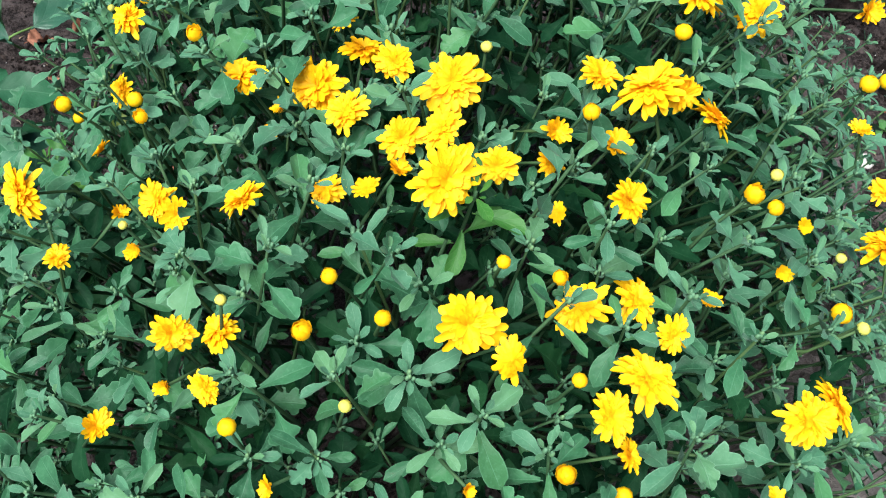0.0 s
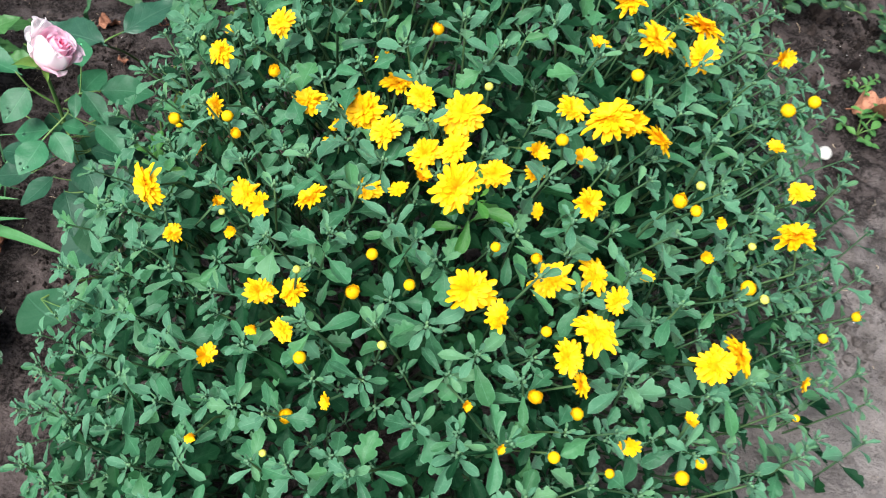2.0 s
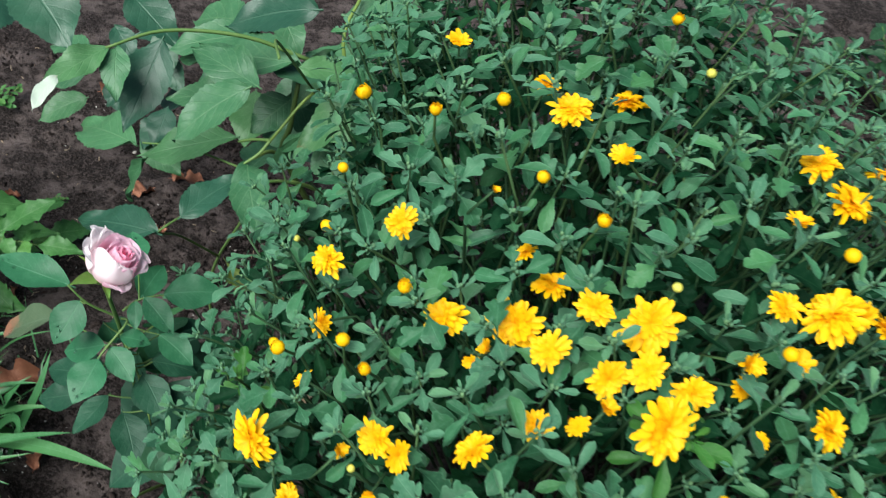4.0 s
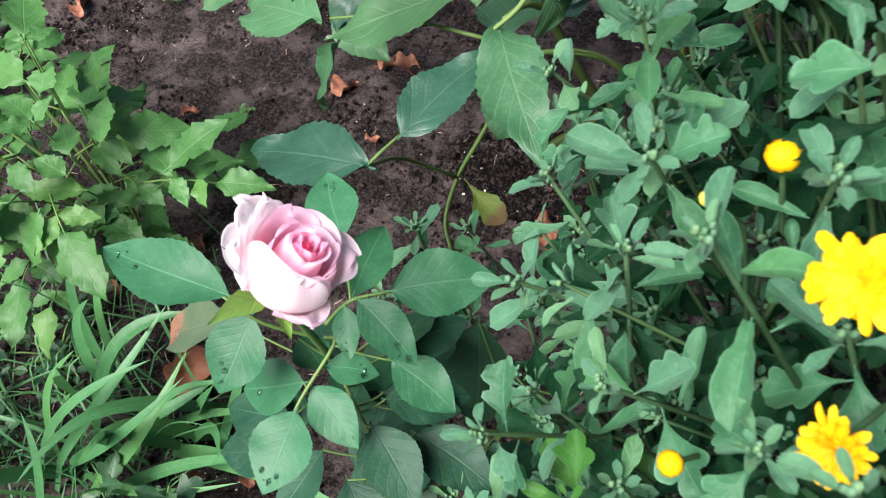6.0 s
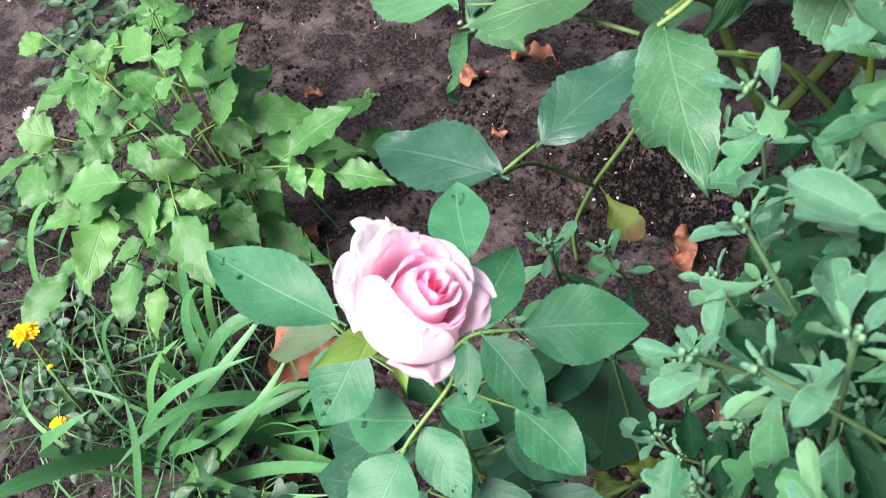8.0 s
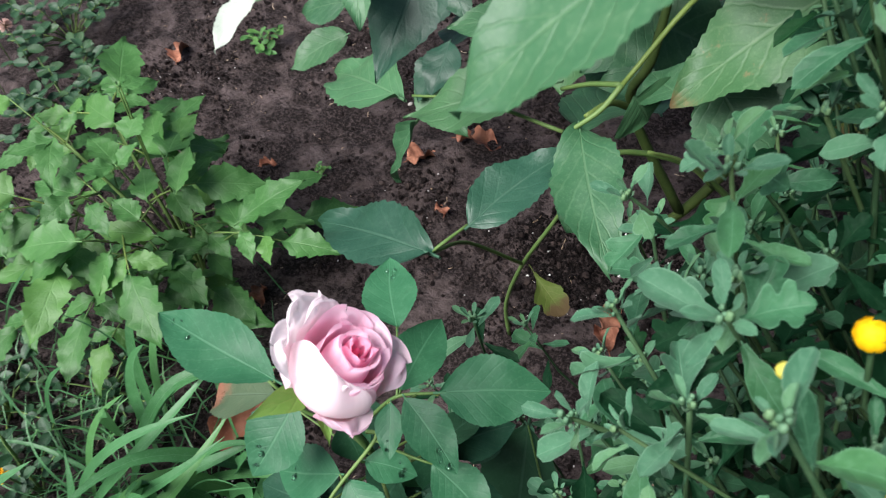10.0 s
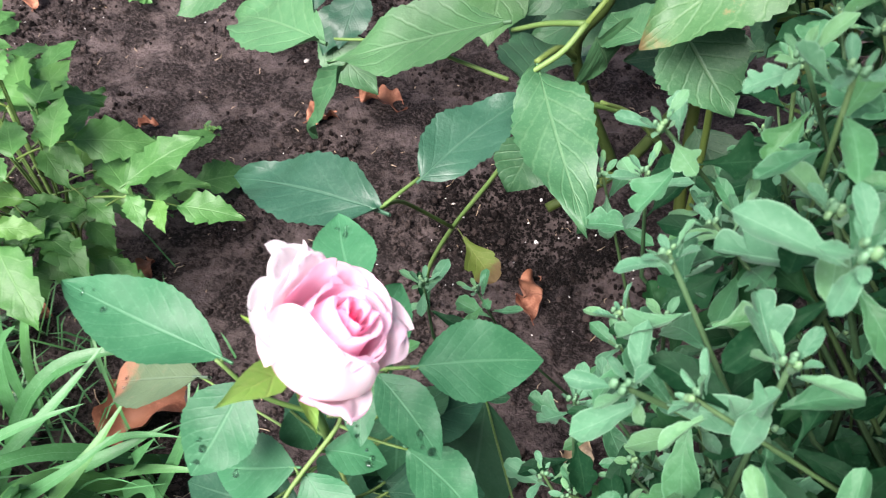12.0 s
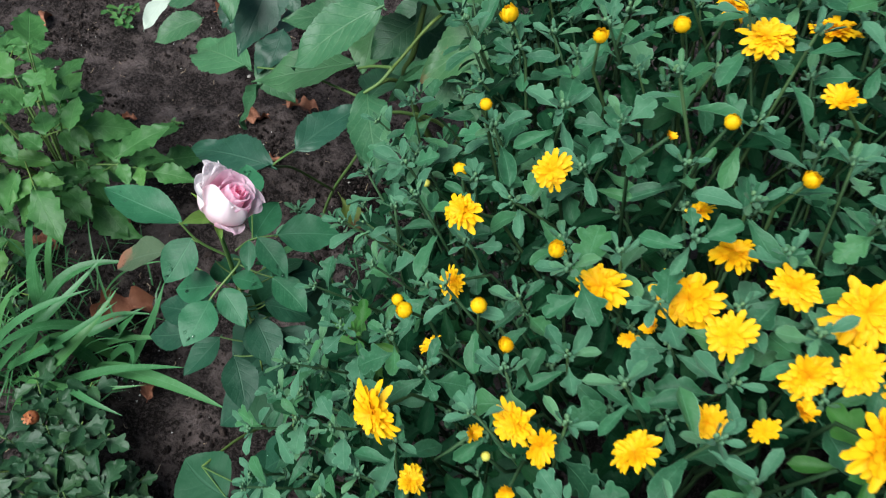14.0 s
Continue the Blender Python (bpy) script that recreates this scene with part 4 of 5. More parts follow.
rose_leaf_mesh = [mesh_of("rose_leaf", k[0], k[1], [rose_leaf_mat], k[2]) for k in rose_kinds]
old_shaded_leaf_mesh = [mesh_of("rose_leaf", k[0], k[1], [old_shaded_rose_leaf], k[2]) for k in rose_kinds]


def spanned(base, tip, width, ratio, face=(0, -0.25, 1), jitter=0.25):
    """The pose of a unit leaf whose width is 'ratio', laid from base to tip."""
    b, t = Vector(base), Vector(tip)
    n = Vector(face) + Vector((R.uniform(-jitter, jitter), R.uniform(-jitter, jitter), 0))
    l = (t - b).length
    return basis(b, t - b, n) @ Matrix.Diagonal((width / ratio, l, l, 1))


RACHIS = []
drops, drop_ball = Bag(), ball_piece(1, 1, 1, 6, 10)


def rachis(points, r0, r1):
    """A stem of the rose; leaf stalks join it at the nearest place."""
    pts = eased(points)
    put("stem", mesh_of("stem", *tube_piece(pts, r0, r1, 8)[:2], [green_stem]), rose, Matrix())
    for a, c in zip(pts, pts[1:]):
        RACHIS.extend(a.lerp(c, i / 6) for i in range(7))


rachis([rose_foot, (-0.25, 1.06, 0.2), (-0.225, 1.03, 0.42), ROSE_AT.lerp(Vector((-0.22, 1.02, 0.5)), 0.4), ROSE_AT], 0.0034, 0.0024)
rachis([(-0.218, 1.025, 0.49), (-0.211, 1.023, 0.485), (-0.231, 0.977, 0.462), (-0.229, 0.934, 0.45)], 0.0016, 0.0011)
rachis([(-0.216, 1.03, 0.50), (-0.205, 1.051, 0.50), (-0.177, 1.057, 0.512)], 0.0016, 0.0011)
rachis([(-0.218, 1.02, 0.50), (-0.245, 1.01, 0.53), (-0.265, 1.012, 0.555)], 0.0016, 0.0011)
rachis([(-0.222, 1.025, 0.44), (-0.19, 0.99, 0.42), (-0.17, 0.96, 0.36)], 0.0016, 0.0011)
rachis([rose_foot + Vector((0.02, 0, 0)), (-0.18, 1.025, 0.15), (-0.145, 0.975, 0.28)], 0.004, 0.002)
rachis([rose_foot + Vector((0.03, 0.01, 0)), (-0.16, 1.06, 0.15), (-0.10, 1.06, 0.30)], 0.004, 0.002)
rachis([rose_foot + Vector((0, -0.02, 0)), (-0.25, 0.97, 0.08), (-0.27, 0.90, 0.12)], 0.003, 0.0015)


tipped_mesh = mesh_of("rose_leaf", rose_kinds[2][0], rose_kinds[2][1], [tipped_leaf], rose_kinds[2][2])


def rose_leaf(base, tip, width, old_shaded=False, withered=False):
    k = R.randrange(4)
    me = tipped_mesh if withered else (old_shaded_leaf_mesh if old_shaded else rose_leaf_mesh)[k]
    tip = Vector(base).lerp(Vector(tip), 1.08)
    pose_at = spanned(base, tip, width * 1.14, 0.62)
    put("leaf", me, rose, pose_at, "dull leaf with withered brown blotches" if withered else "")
    if R.random() < 0.55:
        for j in range(R.randint(2, 5)):
            u, v = R.uniform(0.62, 0.9), R.uniform(-0.5, 0.5)
            w = 0.31 * toothed(u, 0.42, 26, 0.055)
            spot = pose_at @ Vector((v * w, u, -(0.05 + 0.05 * k) * u * u + 0.16 * (0.45 * abs(v) + 0.75 * v * v) * w))
            r = 0.0007 + 0.0016 * R.random() ** 2
            drops.add(drop_ball, Matrix.Translation(spot + Vector((0, 0, r * 0.3))) @ Matrix.Diagonal((r, r * R.uniform(0.8, 1.5), r * 0.7, 1)))
    b = Vector(base)
    hub = min(RACHIS, key=lambda q: (q - b).length + (0.3 if q.z > b.z + 0.03 else 0))
    if (hub - b).length < 0.12:
        put("leaf_stalk", mesh_of("leaf_stalk", *tube_piece(bend(hub, b, -0.003, 5), 0.0012, 0.0009, 5)[:2], [green_stem]), rose, Matrix())


rose_leaf((-0.265, 1.016, 0.550), (-0.366, 1.034, 0.555), 0.040)
rose_leaf((-0.173, 1.057, 0.515), (-0.110, 1.080, 0.515), 0.042)
rose_leaf((-0.193, 1.046, 0.515), (-0.150, 1.017, 0.500), 0.028)
rose_leaf((-0.170, 1.024, 0.475), (-0.125, 1.005, 0.455), 0.032)
rose_leaf((-0.260, 1.018, 0.520), (-0.275, 0.970, 0.500), 0.040)
rose_leaf((-0.228, 1.102, 0.500), (-0.259, 1.155, 0.500), 0.038)
rose_leaf((-0.231, 0.999, 0.465), (-0.285, 0.991, 0.450), 0.037)
rose_leaf((-0.203, 1.042, 0.510), (-0.193, 1.011, 0.500), 0.018)
rose_leaf((-0.217, 1.012, 0.470), (-0.183, 1.017, 0.465), 0.023)
rose_leaf((-0.224, 0.997, 0.465), (-0.185, 0.966, 0.455), 0.030)
rose_leaf((-0.229, 0.977, 0.465), (-0.237, 0.924, 0.460), 0.043)
rose_leaf((-0.208, 1.061, 0.490), (-0.208, 1.129, 0.480), 0.035)
rose_leaf((-0.331, 1.054, 0.420), (-0.447, 1.065, 0.340), 0.045, withered=True)
rose_leaf((-0.249, 1.033, 0.460), (-0.233, 1.021, 0.440), 0.027)
rose_leaf((-0.206, 1.024, 0.420), (-0.221, 1.006, 0.400), 0.044)
rose_leaf((-0.192, 1.065, 0.440), (-0.185, 1.023, 0.400), 0.042)
rose_leaf((-0.213, 1.051, 0.410), (-0.184, 1.027, 0.380), 0.039)
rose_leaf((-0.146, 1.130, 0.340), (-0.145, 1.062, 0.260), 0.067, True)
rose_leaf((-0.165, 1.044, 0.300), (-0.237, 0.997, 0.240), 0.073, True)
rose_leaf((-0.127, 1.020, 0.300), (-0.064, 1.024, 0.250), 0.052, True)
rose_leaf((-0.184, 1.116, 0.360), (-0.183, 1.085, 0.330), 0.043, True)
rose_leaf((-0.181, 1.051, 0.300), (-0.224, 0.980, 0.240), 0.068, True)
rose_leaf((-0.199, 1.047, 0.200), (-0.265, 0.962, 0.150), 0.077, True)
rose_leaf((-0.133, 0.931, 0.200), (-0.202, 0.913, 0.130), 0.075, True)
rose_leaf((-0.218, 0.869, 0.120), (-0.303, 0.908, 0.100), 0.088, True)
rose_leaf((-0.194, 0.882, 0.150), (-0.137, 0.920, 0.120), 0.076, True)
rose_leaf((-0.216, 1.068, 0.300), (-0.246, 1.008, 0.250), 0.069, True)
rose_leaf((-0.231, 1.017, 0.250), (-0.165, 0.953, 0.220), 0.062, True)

ROSE_UP = Vector((-0.20, 0.78, 0.59))
tagged(new("water_drops", drops.mesh("water_drops", [water_mat])), "clear water drops lying on rose leaves", "water drops", kind="stuff")

# leaves under the upper ones; their shade is put into the dark leaf colour
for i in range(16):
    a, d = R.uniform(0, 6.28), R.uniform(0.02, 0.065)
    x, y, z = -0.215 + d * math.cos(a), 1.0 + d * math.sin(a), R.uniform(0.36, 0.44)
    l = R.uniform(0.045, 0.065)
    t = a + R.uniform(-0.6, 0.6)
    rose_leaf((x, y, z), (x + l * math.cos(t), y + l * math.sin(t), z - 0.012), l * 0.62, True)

bloom_pose = basis(ROSE_AT, ROSE_UP - ROSE_AXIS * ROSE_UP.dot(ROSE_AXIS), ROSE_AXIS) @ Matrix.Scale(1.07, 4)
bloom = put("bloom", mesh_of("bloom", *calyx_piece(0.007, 0.008)[:2], [green_stem]), rose, bloom_pose, "pale pink rose bloom, half open")


def rose_petal(a0, span, r0, r1, h, roll, mat, seed, shut=0.0, centre=Vector(), frill=0.0003):
    """A petal of the bloom: rises from the foot at radius r0 to r1, its rim rolled out."""
    rr = random.Random(seed)
    nu, nv = 36, 18
    v, f, uv = [], [], []
    p1, p2 = rr.uniform(0, 6), rr.uniform(0, 6)
    for j in range(nv + 1):
        t = math.sin(math.pi / 2 * j / nv)
        for i in range(nu + 1):
            s = 2 * i / nu - 1
            wide = 0.32 + 0.68 * math.sin(math.pi / 2 * t / 0.6) if t < 0.6 else max(0.0, 1 - ((t - 0.6) / 0.4) ** 2.6) ** 0.385
            hh = h * (1 - (1 - t) ** 1.25)
            rad = (r0 + (r1 - r0) * math.sin(min(1.0, t / 0.62) * math.pi / 2) ** 0.8) * (1 - shut * max(0.0, (t - 0.5) / 0.5) ** 1.5)
            rolled = max(0.0, t - 0.65) / 0.35
            rad += roll * rolled ** 2 * (1 + 0.3 * math.sin(3 * s + p1))
            hh -= 0.55 * roll * rolled ** 2.2
            rad += 0.0011 * t * math.sin(4.5 * s + p2) + 0.0003 * t * math.sin(9 * s + p1)
            hh += 0.0012 * t * math.sin(5 * s + p2)
            rad += frill * rolled * (math.sin(7 * s + p2) + 0.6 * math.sin(15 * s + p1))
            hh += 0.8 * frill * rolled * (math.sin(8 * s + p1) + 0.5 * math.sin(17 * s + p2))
            ang = a0 + s * span * 0.5 * wide
            v.append((centre.x + rad * math.cos(ang), centre.y + rad * math.sin(ang), hh))
            uv.append((t, 0.5 + 0.5 * s))
    for j in range(nv):
        for i in range(nu):
            a = j * (nu + 1) + i
            f.append((a, a + 1, a + nu + 2, a + nu + 1))
    ob = new("petal", mesh_of("petal", v, f, [mat], uv))
    ob.parent = bloom
    return ob


HEART = Vector((0.0045, 0.0030, 0.0))
core = new("petal", mesh_of("petal", *ball_piece(0.0030, 0.0030, 0.017, 6, 9, 0.05, 4)[:2], [rose_deep]))
core.parent = bloom
core.matrix_basis = Matrix.Translation(HEART + Vector((0, 0, 0.0235)))
for k in range(4):
    rose_petal(k * 1.9 + 0.4, 3.3, 0.002, 0.0048 + 0.0014 * k, 0.0430 - 0.0002 * k, 0.0008, rose_deep, 60 + k, 0.30, HEART)
for k in range(3):
    rose_petal(k * 2.1 + 0.9, 3.1, 0.005, 0.0112 + 0.0011 * k, 0.0425 - 0.0004 * k, 0.0016, rose_pink, 70 + k, 0.34, HEART * 0.8)
for k, (a, r, h, roll, shut) in enumerate(((0.1, 0.0170, 0.0405, 0.0035, 0.12), (1.8, 0.0168, 0.0410, 0.0025, 0.20), (4.9, 0.0175, 0.0395, 0.0025, 0.18))):
    rose_petal(a, 2.3, 0.008, r, h, roll, rose_pink, 80 + k, shut, HEART * 0.5)
# the outer petals: two frilled ones behind, a broad white one bellied over the front, a lip below, one folded out at the side
for a, span, r, h, roll, shut, mat, frill in ((2.22, 1.25, 0.0300, 0.0425, 0.0075, 0.0, rose_pale, 0.0017), (1.92, 0.95, 0.0265, 0.0445, 0.0045, 0.0, rose_pale, 0.0014), (2.86, 1.10, 0.0295, 0.0370, 0.0060, 0.0, rose_pale, 0.0014),
                                              (3.85, 2.5, 0.0262, 0.0425, 0.0006, 0.42, rose_pale, 0.0003), (4.35, 1.9, 0.0240, 0.0405, 0.0008, 0.36, rose_pale, 0.0003), (4.95, 1.9, 0.0215, 0.0395, 0.0010, 0.26, rose_pink, 0.0003),
                                              (4.74, 1.30, 0.0240, 0.0240, 0.0075, 0.0, rose_pink, 0.0006), (6.20, 1.25, 0.0250, 0.0390, 0.0085, 0.0, rose_pink, 0.0005),
                                              (0.75, 1.7, 0.0245, 0.0415, 0.0035, 0.06, rose_pink, 0.0004), (1.45, 1.6, 0.0230, 0.0425, 0.0030, 0.06, rose_pink, 0.0004)):
    rose_petal(a, span, 0.008, r, h, roll, mat, 90 + int(a * 10), shut, Vector(), frill)
sepal = leaf_piece(0.42, 8, 2, lambda u: oval(u, 0.25, 0.7, 1.3), 0.15, 0.3, 0.01, 0, 5)
sepal_mesh = mesh_of("sepal", sepal[0], sepal[1], [lime_sepal], sepal[2])
for k in range(5):
    a = k * math.tau / 5 + 3.45
    ob = new("sepal", sepal_mesh)
    ob.parent = bloom
    ob.matrix_basis = basis((0.006 * math.cos(a), 0.006 * math.sin(a), 0), (math.cos(a), math.sin(a), 0.15), (0, 0, 1)) @ Matrix.Scale(0.036 if k == 0 else 0.024, 4)

# ---------------------------------------------------------------- coarse-leaved plant behind
coarse_foot = Vector((0.02, 1.55, soil_at(0.02, 1.55)))
coarse = thing("coarse_leaved_plant", "tall plant with large toothed dull green leaves on pale stems", "plant", coarse_foot)
coarse_kinds = [leaf_piece(0.62, 40, 3, lambda u: toothed(u, 0.40, 15, 0.10, 0.75, 1.0), 0.06 + 0.06 * k, 0.12, 0.03, 0.0, 50 + k, 0.04) for k in range(4)]
coarse_mesh = [mesh_of("coarse_leaf", k[0], k[1], [big_leaf_mat], k[2]) for k in coarse_kinds]
faded_piece = lobed_piece(SOFT, 0.25, 0.3, 0.06, 51, 0.2, 1.5)
faded_mesh = mesh_of("coarse_leaf", faded_piece[0], faded_piece[1], [faded_leaf], faded_piece[2])


dark_mesh = [mesh_of("coarse_leaf", k[0], k[1], [glossy_leaf], k[2]) for k in coarse_kinds]


def coarse_leaf(base, tip, width, dark=False):
    put("leaf", (dark_mesh if dark else coarse_mesh)[R.randrange(4)], coarse, spanned(base, tip, width, 0.62, (0, -0.35, 1)))


coarse_leaf((-0.248, 1.200, 0.455), (-0.409, 1.238, 0.430), 0.067, True)
coarse_leaf((-0.227, 1.230, 0.465), (-0.168, 1.324, 0.490), 0.062, True)
coarse_leaf((-0.166, 1.343, 0.490), (-0.107, 1.206, 0.500), 0.064)
coarse_leaf((-0.211, 1.415, 0.470), (-0.373, 1.382, 0.430), 0.084)
coarse_leaf((-0.392, 1.424, 0.400), (-0.564, 1.518, 0.360), 0.090)
coarse_leaf((-0.042, 1.048, 0.870), (-0.111, 1.008, 0.830), 0.051)
coarse_leaf((-0.109, 1.434, 0.620), (-0.342, 1.486, 0.580), 0.082)
coarse_leaf((-0.149, 1.357, 0.640), (-0.268, 1.439, 0.620), 0.055)
coarse_leaf((-0.228, 1.539, 0.600), (-0.363, 1.609, 0.550), 0.087)
coarse_leaf((-0.067, 1.593, 0.620), (0.088, 1.498, 0.660), 0.117)
coarse_leaf((-0.093, 1.461, 0.580), (0.005, 1.477, 0.600), 0.072)
coarse_leaf((-0.300, 1.398, 0.640), (-0.318, 1.275, 0.568), 0.070, True)
coarse_leaf((-0.343, 1.328, 0.662), (-0.392, 1.232, 0.655), 0.045)
coarse_leaf((-0.335, 1.335, 0.660), (-0.312, 1.262, 0.640), 0.042)
coarse_leaf((-0.135, 1.325, 0.650), (-0.255, 1.385, 0.650), 0.058)
coarse_leaf((-0.195, 1.510, 0.600), (-0.345, 1.480, 0.580), 0.075)
coarse_leaf((-0.097, 1.386, 0.650), (0.003, 1.397, 0.650), 0.055)
coarse_leaf((-0.062, 1.420, 0.550), (0.006, 1.373, 0.560), 0.066)
coarse_leaf((-0.128, 1.378, 0.500), (-0.110, 1.382, 0.470), 0.074)
coarse_leaf((-0.069, 1.418, 0.500), (-0.010, 1.362, 0.470), 0.080)
coarse_leaf((-0.348, 1.376, 0.420), (-0.427, 1.377, 0.300), 0.035)
coarse_leaf((0.061, 1.311, 0.420), (0.102, 1.366, 0.400), 0.066)
coarse_leaf((-0.092, 1.391, 0.500), (-0.124, 1.418, 0.500), 0.060)
coarse_leaf((-0.096, 1.579, 0.550), (-0.134, 1.461, 0.520), 0.066)
coarse_leaf((-0.144, 1.498, 0.500), (-0.193, 1.433, 0.480), 0.074)
coarse_leaf((-0.081, 1.582, 0.620), (0.075, 1.569, 0.620), 0.113)
coarse_leaf((-0.174, 1.555, 0.450), (-0.050, 1.554, 0.420), 0.104)
coarse_leaf((-0.193, 1.424, 0.400), (-0.176, 1.553, 0.380), 0.085)
coarse_leaf((-0.073, 1.643, 0.500), (-0.010, 1.768, 0.500), 0.109)
coarse_leaf((-0.168, 1.395, 0.360), (-0.184, 1.353, 0.320), 0.064)
coarse_leaf((-0.107, 1.521, 0.660), (-0.262, 1.512, 0.620), 0.087, True)
coarse_leaf((-0.155, 1.436, 0.600), (-0.064, 1.446, 0.600), 0.052, True)
coarse_leaf((-0.454, 1.608, 0.560), (-0.349, 1.543, 0.540), 0.081, True)
coarse_leaf((-0.740, 1.567, 0.500), (-0.673, 1.635, 0.500), 0.134, True)
coarse_leaf((-0.643, 1.608, 0.550), (-0.531, 1.520, 0.500), 0.116, True)
coarse_leaf((0.007, 1.505, 0.480), (0.064, 1.445, 0.460), 0.065, True)
coarse_leaf((-0.008, 1.341, 0.400), (0.059, 1.393, 0.380), 0.051, True)


def cane(points, r0, r1, mat=green_stem):
    put("stem", mesh_of("stem", *tube_piece(eased(points), r0, r1, 8)[:2], [mat]), coarse, Matrix())


cane([coarse_foot, (0.0, 1.52, 0.25), (-0.03, 1.51, 0.45), (-0.07, 1.53, 0.60), (-0.06, 1.60, 0.65)], 0.0046, 0.0026)
cane([(-0.05, 1.515, 0.54), (-0.09, 1.44, 0.57), (-0.137, 1.369, 0.52)], 0.0028, 0.0022)
cane([(-0.09, 1.44, 0.57), (-0.08, 1.25, 0.78), (-0.03, 1.10, 0.87)], 0.0022, 0.0015)
cane([(-0.137, 1.369, 0.52), (-0.15, 1.35, 0.505), (-0.171, 1.336, 0.49)], 0.0028, 0.002)
cane([(-0.137, 1.369, 0.52), (-0.17, 1.385, 0.50), (-0.20, 1.40, 0.475)], 0.0026, 0.002)
cane([(0.0, 1.5, 0.22), (-0.074, 1.441, 0.36), (-0.132, 1.41, 0.40), (-0.17, 1.38, 0.41)], 0.004, 0.0025)
cane([(-0.28, 1.39, 0.02), (-0.278, 1.388, 0.1), (-0.243, 1.373, 0.22), (-0.205, 1.387, 0.30), (-0.18, 1.40, 0.36)], 0.003, 0.0022)
cane([(-0.243, 1.373, 0.22), (-0.27, 1.30, 0.34), (-0.25, 1.205, 0.452), (-0.229, 1.232, 0.463)], 0.0024, 0.0014)
cane([(-0.10, 1.46, 0.61), (-0.19, 1.43, 0.65), (-0.288, 1.385, 0.665), (-0.345, 1.325, 0.662)], 0.0036, 0.0020)
cane([(-0.20, 1.40, 0.42), (-0.3, 1.42, 0.42), (-0.38, 1.43, 0.40)], 0.0022, 0.0015)
cane([(-0.014, 1.66, 0.235), (-0.039, 1.583, 0.25), (-0.087, 1.474, 0.25), (-0.15, 1.42, 0.23)], 0.0075, 0.0055, olive_stem)
cane([coarse_foot, (0.0, 1.60, 0.12), (-0.014, 1.65, 0.235)], 0.0085, 0.0075, olive_stem)
cane([(-0.087, 1.474, 0.25), (-0.150, 1.470, 0.40), (-0.126, 1.429, 0.50), (-0.115, 1.440, 0.58)], 0.0062, 0.0036, olive_stem)
cane([(-0.150, 1.470, 0.40), (-0.162, 1.430, 0.44), (-0.176, 1.396, 0.45)], 0.0040, 0.0026)
cane([(-0.115, 1.395, 0.42), (-0.085, 1.425, 0.385), (-0.055, 1.448, 0.33)], 0.0019, 0.0016)
cane([(0.030, 1.466, 0.40), (0.085, 1.455, 0.385), (0.140, 1.435, 0.34)], 0.0019, 0.0016)
for i in range(30):
    x, y, z = R.uniform(-0.36, 0.12), R.uniform(1.52, 1.90), R.uniform(0.22, 0.46)
    a = R.uniform(1.5, 5.5)
    l = R.uniform(0.10, 0.15)
    coarse_leaf((x, y, z), (x + l * math.cos(a), y + l * 0.8 * math.sin(a), z - 0.03), l * 0.62, i % 3 == 0)
for i in range(14):
    x, y, z = R.uniform(-0.72, -0.36), R.uniform(1.68, 1.95), R.uniform(0.16, 0.36)
    a = R.uniform(2.5, 6.0)
    l = R.uniform(0.09, 0.13)
    coarse_leaf((x, y, z), (x + l * math.cos(a), y + l * 0.8 * math.sin(a), z - 0.03), l * 0.6, i % 4 != 0)
for base, tip, width, mat, words in (((0.010, 1.425, 0.600), (-0.100, 1.345, 0.545), 0.090, browned_leaf, "green leaf with a withered brown rim"), ((0.030, 1.475, 0.500), (0.048, 1.375, 0.500), 0.066, faded_leaf, "faded yellowish leaf with brown spots")):
    put("leaf", mesh_of("coarse_leaf", *coarse_kinds[3][:2], [mat], coarse_kinds[3][2]), coarse, spanned(base, tip, width, 0.62, (0, -0.35, 1)), words)
put("leaf", faded_mesh, coarse, spanned((-0.232, 1.380, 0.197), (-0.188, 1.348, 0.170), 0.038, 0.84), "yellowing leaf with a brown edge")
put("leaf", mesh_of("coarse_leaf", *coarse_kinds[2][:2], [pale_leaf], coarse_kinds[2][2]), coarse, spanned((-0.366, 1.236, 0.672), (-0.372, 1.180, 0.668), 0.026, 0.62), "leaf turned to its whitish underside")

# ---------------------------------------------------------------- dahlia seedling
dahlia_foot = Vector((-0.75, 1.33, soil_at(-0.75, 1.33)))
dahlia = thing("dahlia_plant", "leafy dahlia with fresh light green toothed leaflets", "plant", dahlia_foot)
dahlia_kinds = [leaf_piece(0.66, 30, 3, lambda u: toothed(u, 0.38, 5.5, 0.24, 0.8, 1.05), 0.1 + 0.08 * k, 0.12, 0.035, 0.0, 30 + k, 0.08) for k in range(4)]
dahlia_mesh = [mesh_of("dahlia_leaf", k[0], k[1], [dahlia_leaf], k[2]) for k in dahlia_kinds]


def dahlia_leaflet(base, tip, width, stalk=True):
    put("leaf", dahlia_mesh[R.randrange(4)], dahlia, spanned(base, tip, width, 0.66, (0.1, -0.2, 1), 0.4))
    if not stalk or R.random() < 0.6:
        return
    b = Vector(base)
    hub = Vector((dahlia_foot.x + (b.x - dahlia_foot.x) * 0.25, dahlia_foot.y + (b.y - dahlia_foot.y) * 0.25, b.z * 0.45))
    put("leaf_stalk", mesh_of("leaf_stalk", *tube_piece(bend(hub, b, 0.012, 5), 0.0014, 0.0010, 5)[:2], [green_stem]), dahlia, Matrix())


